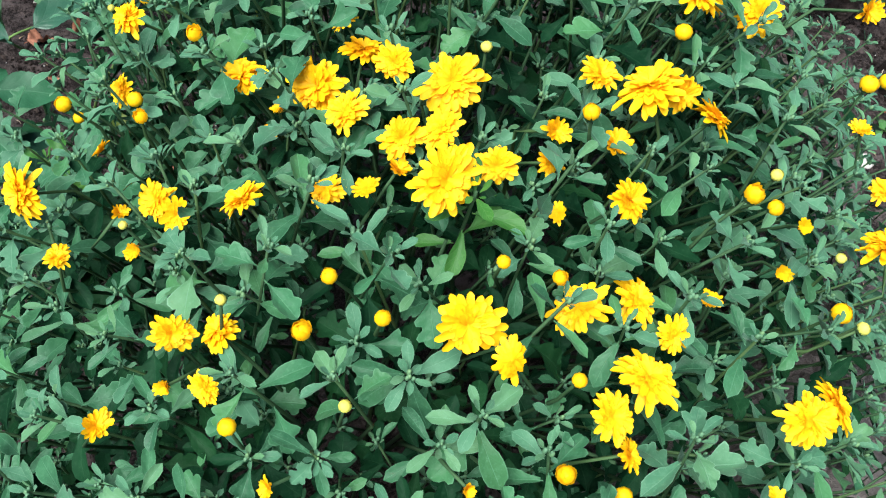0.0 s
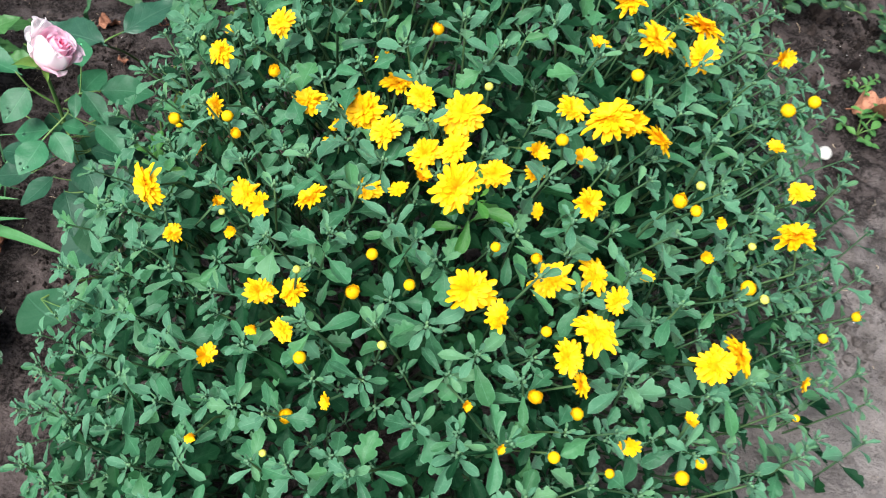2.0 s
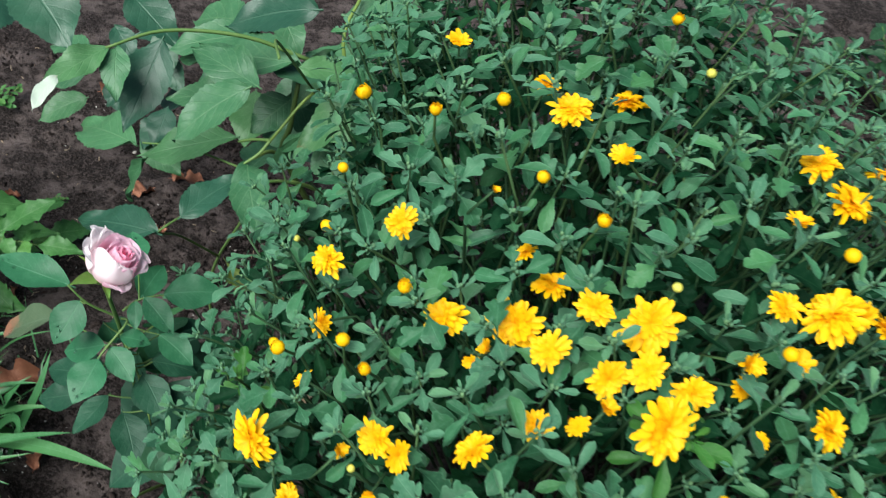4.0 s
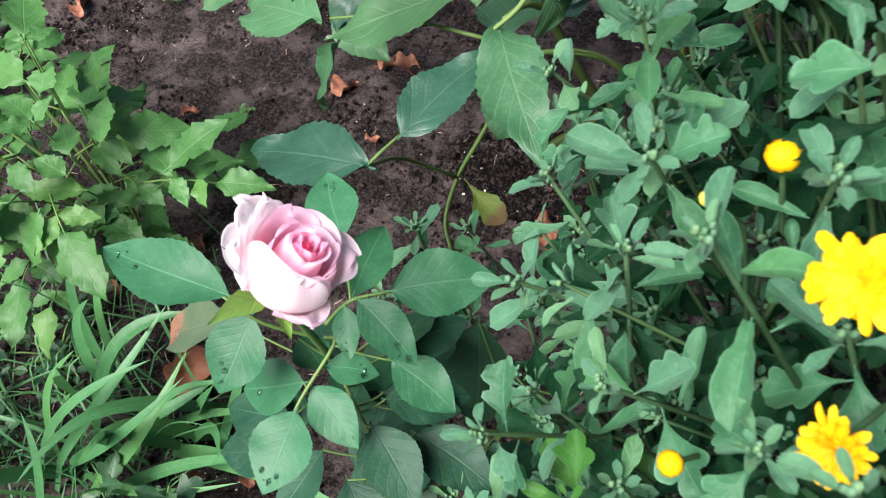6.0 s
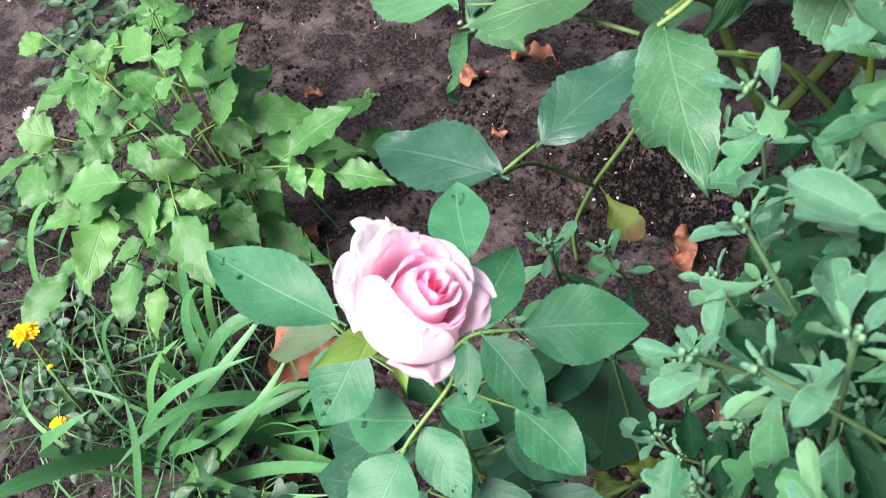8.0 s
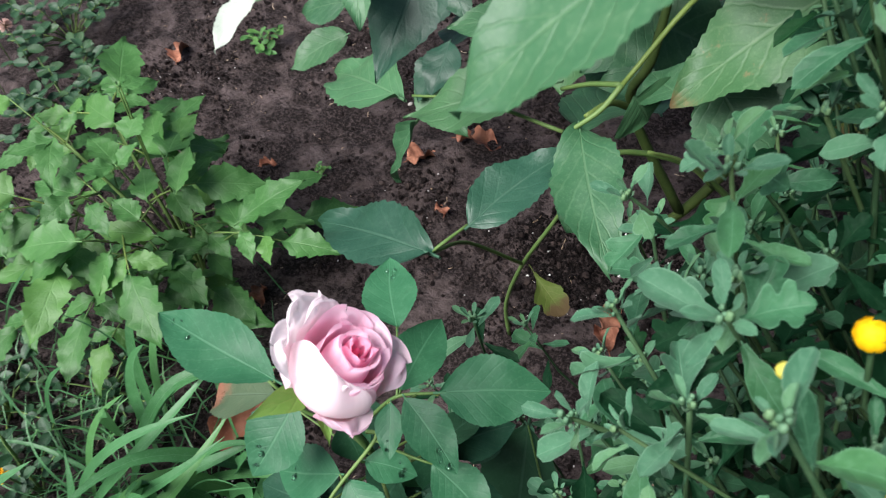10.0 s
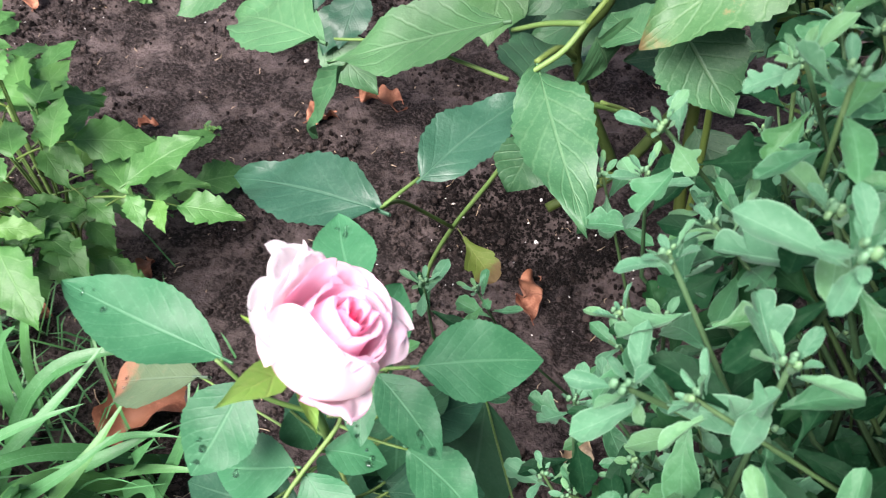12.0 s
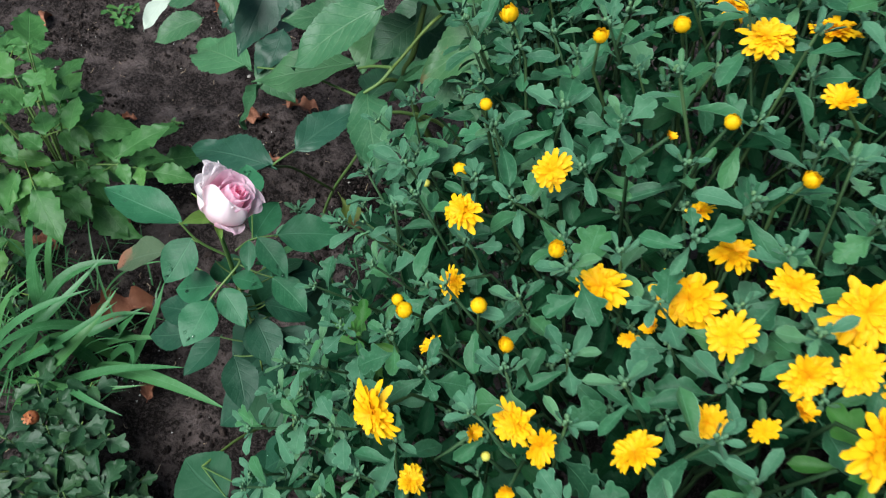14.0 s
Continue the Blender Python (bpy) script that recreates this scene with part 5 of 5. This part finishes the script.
dahlia_leaflet((-0.612, 1.325, 0.225), (-0.546, 1.394, 0.258), 0.062)
dahlia_leaflet((-0.622, 1.332, 0.200), (-0.690, 1.383, 0.210), 0.043)
dahlia_leaflet((-0.618, 1.328, 0.200), (-0.585, 1.292, 0.200), 0.029)
dahlia_leaflet((-0.684, 1.318, 0.270), (-0.701, 1.380, 0.290), 0.049)
dahlia_leaflet((-0.741, 1.366, 0.270), (-0.826, 1.429, 0.290), 0.057)
dahlia_leaflet((-0.740, 1.371, 0.270), (-0.736, 1.447, 0.280), 0.048)
dahlia_leaflet((-0.812, 1.377, 0.300), (-0.904, 1.403, 0.310), 0.055)
dahlia_leaflet((-0.732, 1.294, 0.330), (-0.786, 1.322, 0.350), 0.040)
dahlia_leaflet((-0.727, 1.292, 0.330), (-0.712, 1.320, 0.350), 0.030)
dahlia_leaflet((-0.730, 1.290, 0.330), (-0.755, 1.259, 0.350), 0.030)
dahlia_leaflet((-0.731, 1.194, 0.300), (-0.820, 1.168, 0.300), 0.062)
dahlia_leaflet((-0.747, 1.202, 0.280), (-0.818, 1.145, 0.250), 0.049)
dahlia_leaflet((-0.708, 1.206, 0.270), (-0.731, 1.153, 0.220), 0.058)
dahlia_leaflet((-0.684, 1.198, 0.250), (-0.710, 1.151, 0.200), 0.051)
dahlia_leaflet((-0.646, 1.284, 0.120), (-0.594, 1.248, 0.100), 0.047)
dahlia_leaflet((-0.678, 1.287, 0.180), (-0.728, 1.232, 0.200), 0.043)
dahlia_leaflet((-0.691, 1.270, 0.200), (-0.725, 1.221, 0.180), 0.039)
dahlia_leaflet((-0.688, 1.258, 0.250), (-0.771, 1.241, 0.260), 0.042)
dahlia_leaflet((-0.862, 1.230, 0.300), (-0.907, 1.217, 0.320), 0.060)
dahlia_leaflet((-0.828, 1.157, 0.280), (-0.901, 1.176, 0.300), 0.058)
dahlia_leaflet((-0.711, 1.363, 0.180), (-0.720, 1.421, 0.200), 0.046)
dahlia_leaflet((-0.842, 1.306, 0.330), (-0.881, 1.264, 0.340), 0.044)
dahlia_leaflet((-0.842, 1.306, 0.330), (-0.797, 1.245, 0.340), 0.039)
dahlia_leaflet((-0.694, 1.257, 0.280), (-0.734, 1.266, 0.300), 0.037)
dahlia_leaflet((-0.705, 1.288, 0.280), (-0.743, 1.333, 0.290), 0.042)
dahlia_leaflet((-0.688, 1.315, 0.140), (-0.647, 1.302, 0.120), 0.037)
dahlia_leaflet((-0.682, 1.282, 0.150), (-0.691, 1.239, 0.120), 0.044)
dahlia_leaflet((-0.714, 1.231, 0.150), (-0.689, 1.205, 0.120), 0.051)
dahlia_leaflet((-0.786, 1.256, 0.300), (-0.859, 1.260, 0.300), 0.044)
dahlia_leaflet((-0.789, 1.248, 0.300), (-0.800, 1.204, 0.300), 0.039)
dahlia_leaflet((-0.945, 1.346, 0.340), (-0.967, 1.314, 0.340), 0.048)
dahlia_leaflet((-0.754, 1.246, 0.300), (-0.709, 1.215, 0.300), 0.034)
dahlia_leaflet((-0.734, 1.358, 0.400), (-0.773, 1.437, 0.420), 0.056)
dahlia_leaflet((-0.738, 1.357, 0.400), (-0.814, 1.381, 0.380), 0.034)
dahlia_leaflet((-0.727, 1.355, 0.400), (-0.711, 1.384, 0.400), 0.033)
dahlia_leaflet((-0.734, 1.327, 0.340), (-0.733, 1.365, 0.360), 0.049)
dahlia_leaflet((-0.725, 1.362, 0.280), (-0.750, 1.441, 0.280), 0.060)
dahlia_leaflet((-0.718, 1.343, 0.270), (-0.703, 1.378, 0.270), 0.058)


def compound_leaf(base, turn, length, rise, pairs, size):
    """A leaf of the dahlia: leaflets in pairs along an arched stalk, the largest at its end."""
    b = Vector(base)
    way = Vector((math.cos(turn), math.sin(turn), 0))
    side = Vector((-way.y, way.x, 0))
    pts = [b + way * (length * u) + Vector((0, 0, rise * u - 0.25 * length * u * u)) for u in (0, 0.25, 0.5, 0.75, 1)]
    put("leaf_stalk", mesh_of("leaf_stalk", *tube_piece(pts, 0.0016, 0.0009, 5)[:2], [green_stem]), dahlia, Matrix())
    for k in range(pairs):
        at = pts[2 + k] if pairs > 1 else pts[3]
        for s in (-1, 1):
            d = (way * 0.6 + side * s + Vector((0, 0, R.uniform(-0.25, 0.15)))).normalized()
            l = size * R.uniform(0.75, 1.0) * (0.8 + 0.12 * k)
            dahlia_leaflet(at, at + d * l, l * 0.56, False)
    l = size * R.uniform(1.05, 1.3)
    dahlia_leaflet(pts[4], pts[4] + (way + Vector((0, 0, R.uniform(-0.25, 0.1)))) * l, l * 0.60, False)


for i in range(30):
    a = i * 2.399 + R.uniform(-0.3, 0.3)
    d = R.uniform(0.0, 0.07) + (0.05 if i % 3 == 0 else 0.0)
    x, y = dahlia_foot.x - 0.06 + d * 1.3 * math.cos(a), dahlia_foot.y - 0.02 + d * math.sin(a)
    compound_leaf((x, y, R.uniform(0.06, 0.24)), a, R.uniform(0.07, 0.12), R.uniform(0.02, 0.07), R.randint(1, 2), R.uniform(0.055, 0.080))
for a, out, top in ((0.4, 0.06, 0.16), (1.7, 0.06, 0.24), (2.9, 0.12, 0.26), (4.0, 0.08, 0.22), (5.2, 0.07, 0.18), (2.2, 0.09, 0.29)):
    tip = dahlia_foot + Vector((-0.04 + out * math.cos(a), 0.9 * out * math.sin(a), top))
    put("stem", mesh_of("stem", *tube_piece(eased([dahlia_foot, dahlia_foot.lerp(tip, 0.45) + Vector((0, 0, 0.03)), tip]), 0.0036, 0.0020, 7)[:2], [green_stem]), dahlia, Matrix())
    for k in (-1.1, 0.0, 1.1):
        compound_leaf(tip, a + k + R.uniform(-0.3, 0.3), R.uniform(0.035, 0.06), 0.02, 1, R.uniform(0.045, 0.062))

# ---------------------------------------------------------------- grass
grass = thing("grass_clump", "clump of broad fresh green grass blades on soil", "grass", (-0.62, 1.03, soil_at(-0.62, 1.03)))


def blade_mesh(points, width):
    pts = [Vector(p) for p in points]
    v, f, uv = [], [], []
    n = len(pts) - 1
    for i, p in enumerate(pts):
        d = (pts[min(i + 1, n)] - pts[max(i - 1, 0)]).normalized()
        s = d.cross(Vector((0, -0.3, 1)))
        s = s.normalized() if s.length > 1e-3 else Vector((1, 0, 0))
        up = s.cross(d)
        t = i / n
        w = width * 0.5 * (0.55 + 0.45 * min(1, t * 4)) * max(0.02, 1 - t ** 3)
        for q in (-1, 0, 1):
            v.append(p + s * (q * w) + up * (0.35 * w * abs(q)))
            uv.append((t, 0.5 + 0.5 * q))
    for i in range(n):
        for q in range(2):
            a = i * 3 + q
            f.append((a, a + 1, a + 4, a + 3))
    return mesh_of("grass_blade", v, f, [grass_blade], uv)


def blade(base, tip, width):
    b, t = Vector(base), Vector(tip)
    t = t + Vector((R.uniform(-0.04, 0.04), R.uniform(-0.04, 0.04), R.uniform(-0.05, 0.03)))
    lift, bow = R.uniform(0.005, 0.045), R.uniform(-0.03, 0.03)
    side = Vector((-(t - b).y, (t - b).x, 0)).normalized()
    pts = [b.lerp(t, i / 10) + Vector((0, 0, lift * math.sin(math.pi * (i / 10) ** 0.8))) + side * bow * math.sin(math.pi * i / 10) for i in range(11)]
    foot = b + (b - t) * 0.15
    foot.z = soil_at(foot.x, foot.y)
    put("grass_blade", blade_mesh([foot] + pts, width * 0.80), grass, Matrix())


blade((-0.667, 1.116, 0.050), (-0.665, 1.177, 0.200), 0.019)
blade((-0.657, 0.978, 0.060), (-0.491, 1.089, 0.220), 0.022)
blade((-0.584, 1.007, 0.060), (-0.538, 0.926, 0.200), 0.022)
blade((-0.526, 1.085, 0.050), (-0.618, 0.955, 0.160), 0.023)
blade((-0.703, 0.959, 0.050), (-0.721, 0.857, 0.220), 0.035)
blade((-0.704, 0.974, 0.050), (-0.543, 1.078, 0.200), 0.019)
blade((-0.592, 1.018, 0.040), (-0.467, 1.065, 0.160), 0.014)
blade((-0.669, 1.048, 0.040), (-0.525, 1.110, 0.200), 0.018)
blade((-0.525, 1.042, 0.040), (-0.401, 1.016, 0.140), 0.019)
blade((-0.555, 0.980, 0.040), (-0.422, 0.946, 0.180), 0.016)
blade((-0.693, 0.988, 0.040), (-0.594, 1.046, 0.180), 0.018)
blade((-0.808, 0.927, 0.050), (-0.661, 0.948, 0.200), 0.026)
blade((-0.802, 1.042, 0.040), (-0.723, 1.058, 0.200), 0.019)
blade((-0.980, 1.102, 0.050), (-0.930, 1.178, 0.220), 0.020)
blade((-0.983, 1.149, 0.050), (-0.837, 1.170, 0.200), 0.018)
blade((-0.662, 0.909, 0.050), (-0.635, 0.995, 0.180), 0.019)
blade((-0.642, 0.974, 0.040), (-0.435, 1.029, 0.170), 0.016)
blade((-0.690, 1.116, 0.050), (-0.684, 1.173, 0.200), 0.022)
blade((-0.680, 0.978, 0.050), (-0.570, 1.123, 0.220), 0.021)
blade((-0.645, 1.011, 0.050), (-0.499, 1.111, 0.200), 0.025)
blade((-0.516, 1.054, 0.040), (-0.597, 0.985, 0.170), 0.025)
blade((-0.490, 1.044, 0.030), (-0.432, 1.137, 0.160), 0.020)
blade((-0.567, 1.046, 0.040), (-0.385, 1.051, 0.150), 0.016)
blade((-0.658, 1.040, 0.050), (-0.531, 1.135, 0.200), 0.026)
blade((-0.623, 0.947, 0.040), (-0.469, 1.093, 0.200), 0.026)
blade((-0.540, 1.033, 0.050), (-0.581, 0.953, 0.200), 0.029)
blade((-0.526, 1.027, 0.050), (-0.270, 0.988, 0.170), 0.030)
blade((-0.612, 0.956, 0.030), (-0.384, 1.022, 0.200), 0.021)
blade((-0.505, 1.096, 0.040), (-0.428, 1.100, 0.170), 0.026)
blade((-0.670, 1.083, 0.050), (-0.676, 1.151, 0.200), 0.027)
blade((-0.710, 1.070, 0.050), (-0.671, 1.060, 0.200), 0.025)

for i in range(18):
    x, y = R.uniform(-0.86, -0.52), R.uniform(0.92, 1.16)
    a, l = R.uniform(0, 6.28), R.uniform(0.10, 0.22)
    blade((x, y, 0.03), (x + l * math.cos(a), y + l * 0.8 * math.sin(a), R.uniform(0.05, 0.2)), R.uniform(0.003, 0.008))
thin = Bag()
for i in range(330):
    x, y = R.gauss(-0.74, 0.13), R.gauss(1.05, 0.12)
    if x > -0.47 or x < -1.2:
        continue
    a, l = R.uniform(0, 6.28), R.uniform(0.04, 0.13)
    p = Vector((x, y, soil_at(x, y)))
    t = p + Vector((l * 0.8 * math.cos(a), l * 0.8 * math.sin(a), l * R.uniform(0.3, 0.9)))
    w = R.uniform(0.0008, 0.0018)
    s = Vector((-math.sin(a), math.cos(a), 0)) * w
    m = p.lerp(t, 0.55) + Vector((0, 0, l * 0.22))
    thin.add(([p - s, p + s, m + s, m - s, t], [(0, 1, 2, 3), (3, 2, 4)], [(0, 0.3), (0, 0.7), (0.5, 0.7), (0.5, 0.3), (1, 0.5)]))
tagged(new("fine_grass", thin.mesh("fine_grass", [grass_blade])), "fine thin grass blades sprouting from the soil", "grass", kind="stuff")

# ---------------------------------------------------------------- dry leaves
dry_kinds = [leaf_piece(0.62, 18, 4, lambda u, k=k: oval(u, 0.45, 0.8, 0.9) * (1 + 0.16 * math.sin(17 * u + k)), 0.25 + 0.2 * k, 0.9 - 0.2 * k, 0.12 + 0.03 * k, 0.0, 80 + k, 0.12) for k in range(4)]


def dry_leaf(x, y, size, turn, mat=None, k=None, lift=0.012, label="dry curled red-brown leaf lying on the soil"):
    k = R.randrange(4) if k is None else k
    ob = new("dry_leaf", mesh_of("dry_leaf", *dry_kinds[k][:2], [mat or dead_mat], dry_kinds[k][2]))
    d = Vector((math.cos(turn), math.sin(turn), 0))
    ob.matrix_basis = basis(Vector((x, y, soil_at(x, y) + lift)) - d * size * 0.5, d + Vector((0, 0, 0.1)), (R.uniform(-0.4, 0.4), R.uniform(-0.4, 0.4), 1)) @ Matrix.Scale(size, 4)
    return tagged(ob, label, "dry leaf", "dry leaves on the soil")


for x, y, s, a in ((-0.461, 1.735, 0.075, 0.2), (-0.54, 1.68, 0.06, 0.9), (-0.46, 1.58, 0.035, 2.0), (-0.775, 1.237, 0.05, 0.3), (-0.155, 1.475, 0.06, 1.2),
                   (-0.16, 1.435, 0.05, 2.2), (-0.56, 1.15, 0.115, 1.0), (-0.80, 1.59, 0.03, 0.5), (-0.666, 1.342, 0.045, 2.2), (-0.75, 2.0, 0.08, 0.4),
                   (-1.144, 1.815, 0.06, 1.9), (-0.526, 1.01, 0.035, 0.4), (-0.444, 1.031, 0.045, 1.7)):
    dry_leaf(x, y, s, a)
dry_leaf(-0.055, 1.245, 0.055, 1.2, tan_mat, label="tan dry leaf lying on the soil by the bush")
dry_leaf(1.076, 1.592, 0.10, 0.3, label="large dry red-brown leaf on bare soil")
dry_leaf(1.083, 0.918, 0.07, 2.0, label="large dry red-brown leaf on bare soil")
dry_leaf(-0.122, 1.156, 0.05, 0.2, faded_leaf, label="yellowing fallen leaf lying on the soil")
dry_leaf(-0.153, 1.128, 0.055, 0.9, faded_leaf, label="yellowing fallen leaf lying on the soil")

# ---------------------------------------------------------------- small plants round about
oval_kinds = [leaf_piece(0.60, 9, 2, lambda u: oval(u, 0.55, 0.7, 0.6), 0.1 * k, 0.3, 0.015, 0.0, 110 + k, 0.12) for k in range(3)]
oval_mesh = [mesh_of("weed_leaf", k[0], k[1], [weed_leaf], k[2]) for k in oval_kinds]
fresh_mesh = [mesh_of("weed_leaf", k[0], k[1], [dahlia_leaf], k[2]) for k in oval_kinds]
dull_mesh = [mesh_of("weed_leaf", k[0], k[1], [weed_leaf], k[2]) for k in lobed_kinds]


def low_plant(name, label, x, y, spread, height, shoots, per, size, meshes, category="weed", group=""):
    """A low plant: shoots that lean out from one foot, leaves round each."""
    foot = Vector((x, y, soil_at(x, y)))
    plant = thing(name, label, category, foot, group)
    for s in range(shoots):
        a = s * 2.4 + R.uniform(-0.4, 0.4)
        d = spread * math.sqrt((s + 0.5) / shoots)
        tip = Vector((x + d * math.cos(a), y + d * math.sin(a), 0))
        tip.z = soil_at(tip.x, tip.y) + height * R.uniform(0.6, 1.1) * (1 - 0.35 * d / spread)
        pts = [foot, foot.lerp(tip, 0.4) + Vector((0, 0, height * 0.15)), tip]
        put("stem", mesh_of("stem", *tube_piece(pts, 0.0018, 0.001, 5)[:2], [green_stem]), plant, Matrix())
        for k in range(per):
            at = pts[1].lerp(tip, 0.3 + 0.7 * k / per)
            t = k * 2.4 + a
            dr = Vector((math.cos(t), math.sin(t), R.uniform(-0.1, 0.5)))
            m = basis(at, dr, Vector((R.uniform(-0.4, 0.4), R.uniform(-0.4, 0.4), 1))) @ Matrix.Scale(size * R.uniform(0.7, 1.2), 4)
            put("leaf", R.choice(meshes), plant, m)
    return plant


low_plant("groundcover_plant", "low mat of small dark green leaves on soil", -1.25, 1.60, 0.16, 0.10, 20, 7, 0.030, oval_mesh, "groundcover")
low_plant("groundcover_plant", "low mat of small dark green leaves on soil", -1.42, 1.80, 0.18, 0.10, 20, 7, 0.030, oval_mesh, "groundcover")
low_plant("groundcover_plant", "low mat of small dark green leaves on soil", -1.12, 1.24, 0.14, 0.10, 18, 7, 0.028, oval_mesh, "groundcover")
low_plant("groundcover_plant", "low mat of small dark green leaves among grass", -0.93, 1.05, 0.13, 0.08, 16, 7, 0.024, oval_mesh, "groundcover")
low_plant("groundcover_plant", "low mat of small dark green leaves among grass", -0.80, 1.13, 0.12, 0.05, 14, 6, 0.020, oval_mesh, "groundcover")
low_plant("young_chrysanthemum", "small dull green chrysanthemum plant with lobed leaves", -0.50, 0.86, 0.13, 0.16, 16, 8, 0.042, dull_mesh, "plant")
low_plant("young_chrysanthemum", "small dull green chrysanthemum plant with lobed leaves", -0.42, 0.78, 0.12, 0.12, 12, 8, 0.042, dull_mesh, "plant")
low_plant("seedling", "tiny green seedling on bare soil", -0.97, 1.88, 0.045, 0.05, 6, 4, 0.022, fresh_mesh, "seedling")
low_plant("seedling", "tiny green seedling on bare soil", -0.70, 1.60, 0.02, 0.02, 4, 3, 0.010, fresh_mesh, "seedling")
low_plant("weed", "low green weed on bare soil", 1.144, 1.823, 0.10, 0.08, 9, 6, 0.030, oval_mesh)
low_plant("weed", "leafy green weed behind the bush", 0.92, 1.88, 0.16, 0.16, 18, 7, 0.038, oval_mesh)
low_plant("weed", "tiny green weed on bare soil", 1.044, 1.64, 0.04, 0.03, 5, 4, 0.016, fresh_mesh)
low_plant("weed", "tiny green weed on bare soil", 1.05, 1.54, 0.05, 0.03, 5, 4, 0.022, fresh_mesh)

# marigolds beside the grass
marigold = low_plant("marigold_plant", "low plant with small golden pompon flowers", -0.80, 0.97, 0.08, 0.12, 7, 6, 0.024, oval_mesh, "flower")
for x, y, z, w in ((-0.823, 1.02, 0.2, 0.034), (-0.736, 0.946, 0.16, 0.026), (-0.79, 1.0, 0.17, 0.008)):
    m = Matrix.Translation((x, y, z)) @ Matrix.Rotation(R.uniform(0, 6), 4, "Z") @ Matrix.Scale(w, 4)
    head = put("flower_head", flower_sets[1][0], marigold, m)
    heart = new("flower_heart", flower_sets[1][1])
    heart.parent = head
    put("stem", mesh_of("stem", *tube_piece([marigold.location, marigold.location.lerp(Vector((x, y, z)), 0.6) + Vector((0, 0, 0.02)), (x, y, z)], 0.0018, 0.0012, 5)[:2], [green_stem]), marigold, Matrix())

# flat pale stones on the bare soil
for x, y, s in ((0.982, 1.463, 0.030), (1.123, 1.432, 0.036), (1.113, 1.391, 0.026), (-0.30, 1.58, 0.006), (-0.62, 1.80, 0.009)):
    ob = new("stone", mesh_of("stone", *ball_piece(1, 0.75, 0.4, 7, 12, 0.06, int(s * 1000))[:2], [stone_mat]))
    ob.matrix_basis = Matrix.Translation((x, y, soil_at(x, y) + s * 0.12)) @ Matrix.Rotation(R.uniform(0, 6), 4, "Z") @ Matrix.Scale(s * 0.6, 4)
    tagged(ob, "smooth pale flat stone lying on dark soil", "stone", "stones on the soil")

# clover among the groundcover
clover_mat = petal_material("faded_clover", (0.30, 0.20, 0.13), (0.62, 0.42, 0.36), 0.7, 0.2)
white_petal = petal_material("white_clover", (0.62, 0.66, 0.50), (0.82, 0.82, 0.76), 0.6, 0.25)


def clover(x, y, z, width, petal, label):
    """A round clover head of many short florets on a thin stalk."""
    foot = Vector((x + 0.015, y - 0.01, soil_at(x, y)))
    flower_thing = thing("clover_flower", label, "flower", foot, "clover heads")
    head, stalk = Bag(), Bag()
    for k in range(40):
        t, a = math.acos(1 - 1.5 * (k + 0.5) / 40), k * 2.399
        d = Vector((math.sin(t) * math.cos(a), math.sin(t) * math.sin(a), math.cos(t)))
        head.add(petal_piece(width * 0.5, width * 0.16, 0.1, 0.1, 0.5, k), basis(Vector((x, y, z)) + d * width * 0.06, d, d.orthogonal()))
    stalk.add(tube_piece([foot, foot.lerp(Vector((x, y, z)), 0.6) + Vector((0.004, 0, 0.01)), (x, y, z)], 0.0012, 0.0009, 5))
    put("flower_head", head.mesh("flower_head", [petal]), flower_thing, Matrix())
    put("stem", stalk.mesh("stem", [green_stem]), flower_thing, Matrix())


clover(-1.420, 1.683, 0.125, 0.026, clover_mat, "faded pinkish-brown clover head among low leaves")
clover(-1.422, 1.602, 0.120, 0.024, clover_mat, "faded pinkish-brown clover head among low leaves")
clover(-1.505, 1.700, 0.120, 0.024, clover_mat, "faded pinkish-brown clover head among low leaves")
clover(-1.128, 1.344, 0.150, 0.022, white_petal, "small white clover head beside the dahlia")

# a shrivelled seed pod among the young leaves
pod_mat = rough_material("seed_pod", (0.22, 0.06, 0.02), (0.42, 0.16, 0.06), (0.30, 0.09, 0.03), 90.0, 0.5, 0.001, 0.5)
pod = Bag()
pod.add(ball_piece(0.011, 0.010, 0.009, 8, 14, 0.05, 6))
for k in range(7):
    pod.add(petal_piece(0.008, 0.004, 0.9, -0.4, 0.4, k), Matrix.Translation((0, 0, 0.007)) @ Matrix.Rotation(k * math.tau / 7, 4, "Z"))
pod_ob = new("seed_pod", pod.mesh("seed_pod", [pod_mat]))
pod_ob.matrix_basis = Matrix.Translation((-0.500, 0.873, 0.190)) @ Matrix.Rotation(0.7, 4, "X")
tagged(pod_ob, "small round red-brown seed pod resting on leaves", "seed pod")

# pale grains sprinkled on the dark soil by the grass
grains = Bag()
for i in range(150):
    a, d = R.uniform(0, 6.28), 0.06 * math.sqrt(R.random())
    x, y = -0.508 + 1.2 * d * math.cos(a), 1.041 + 0.8 * d * math.sin(a)
    r = 0.0007 + 0.0013 * R.random() ** 2
    grains.add(crumb_kinds[i % 8], Matrix.Translation((x, y, soil_at(x, y) + r * 0.3)) @ Matrix.Scale(r, 4))
tagged(new("white_grains", grains.mesh("white_grains", [white_mat])), "white perlite grains sprinkled on dark soil", "grains", kind="stuff")
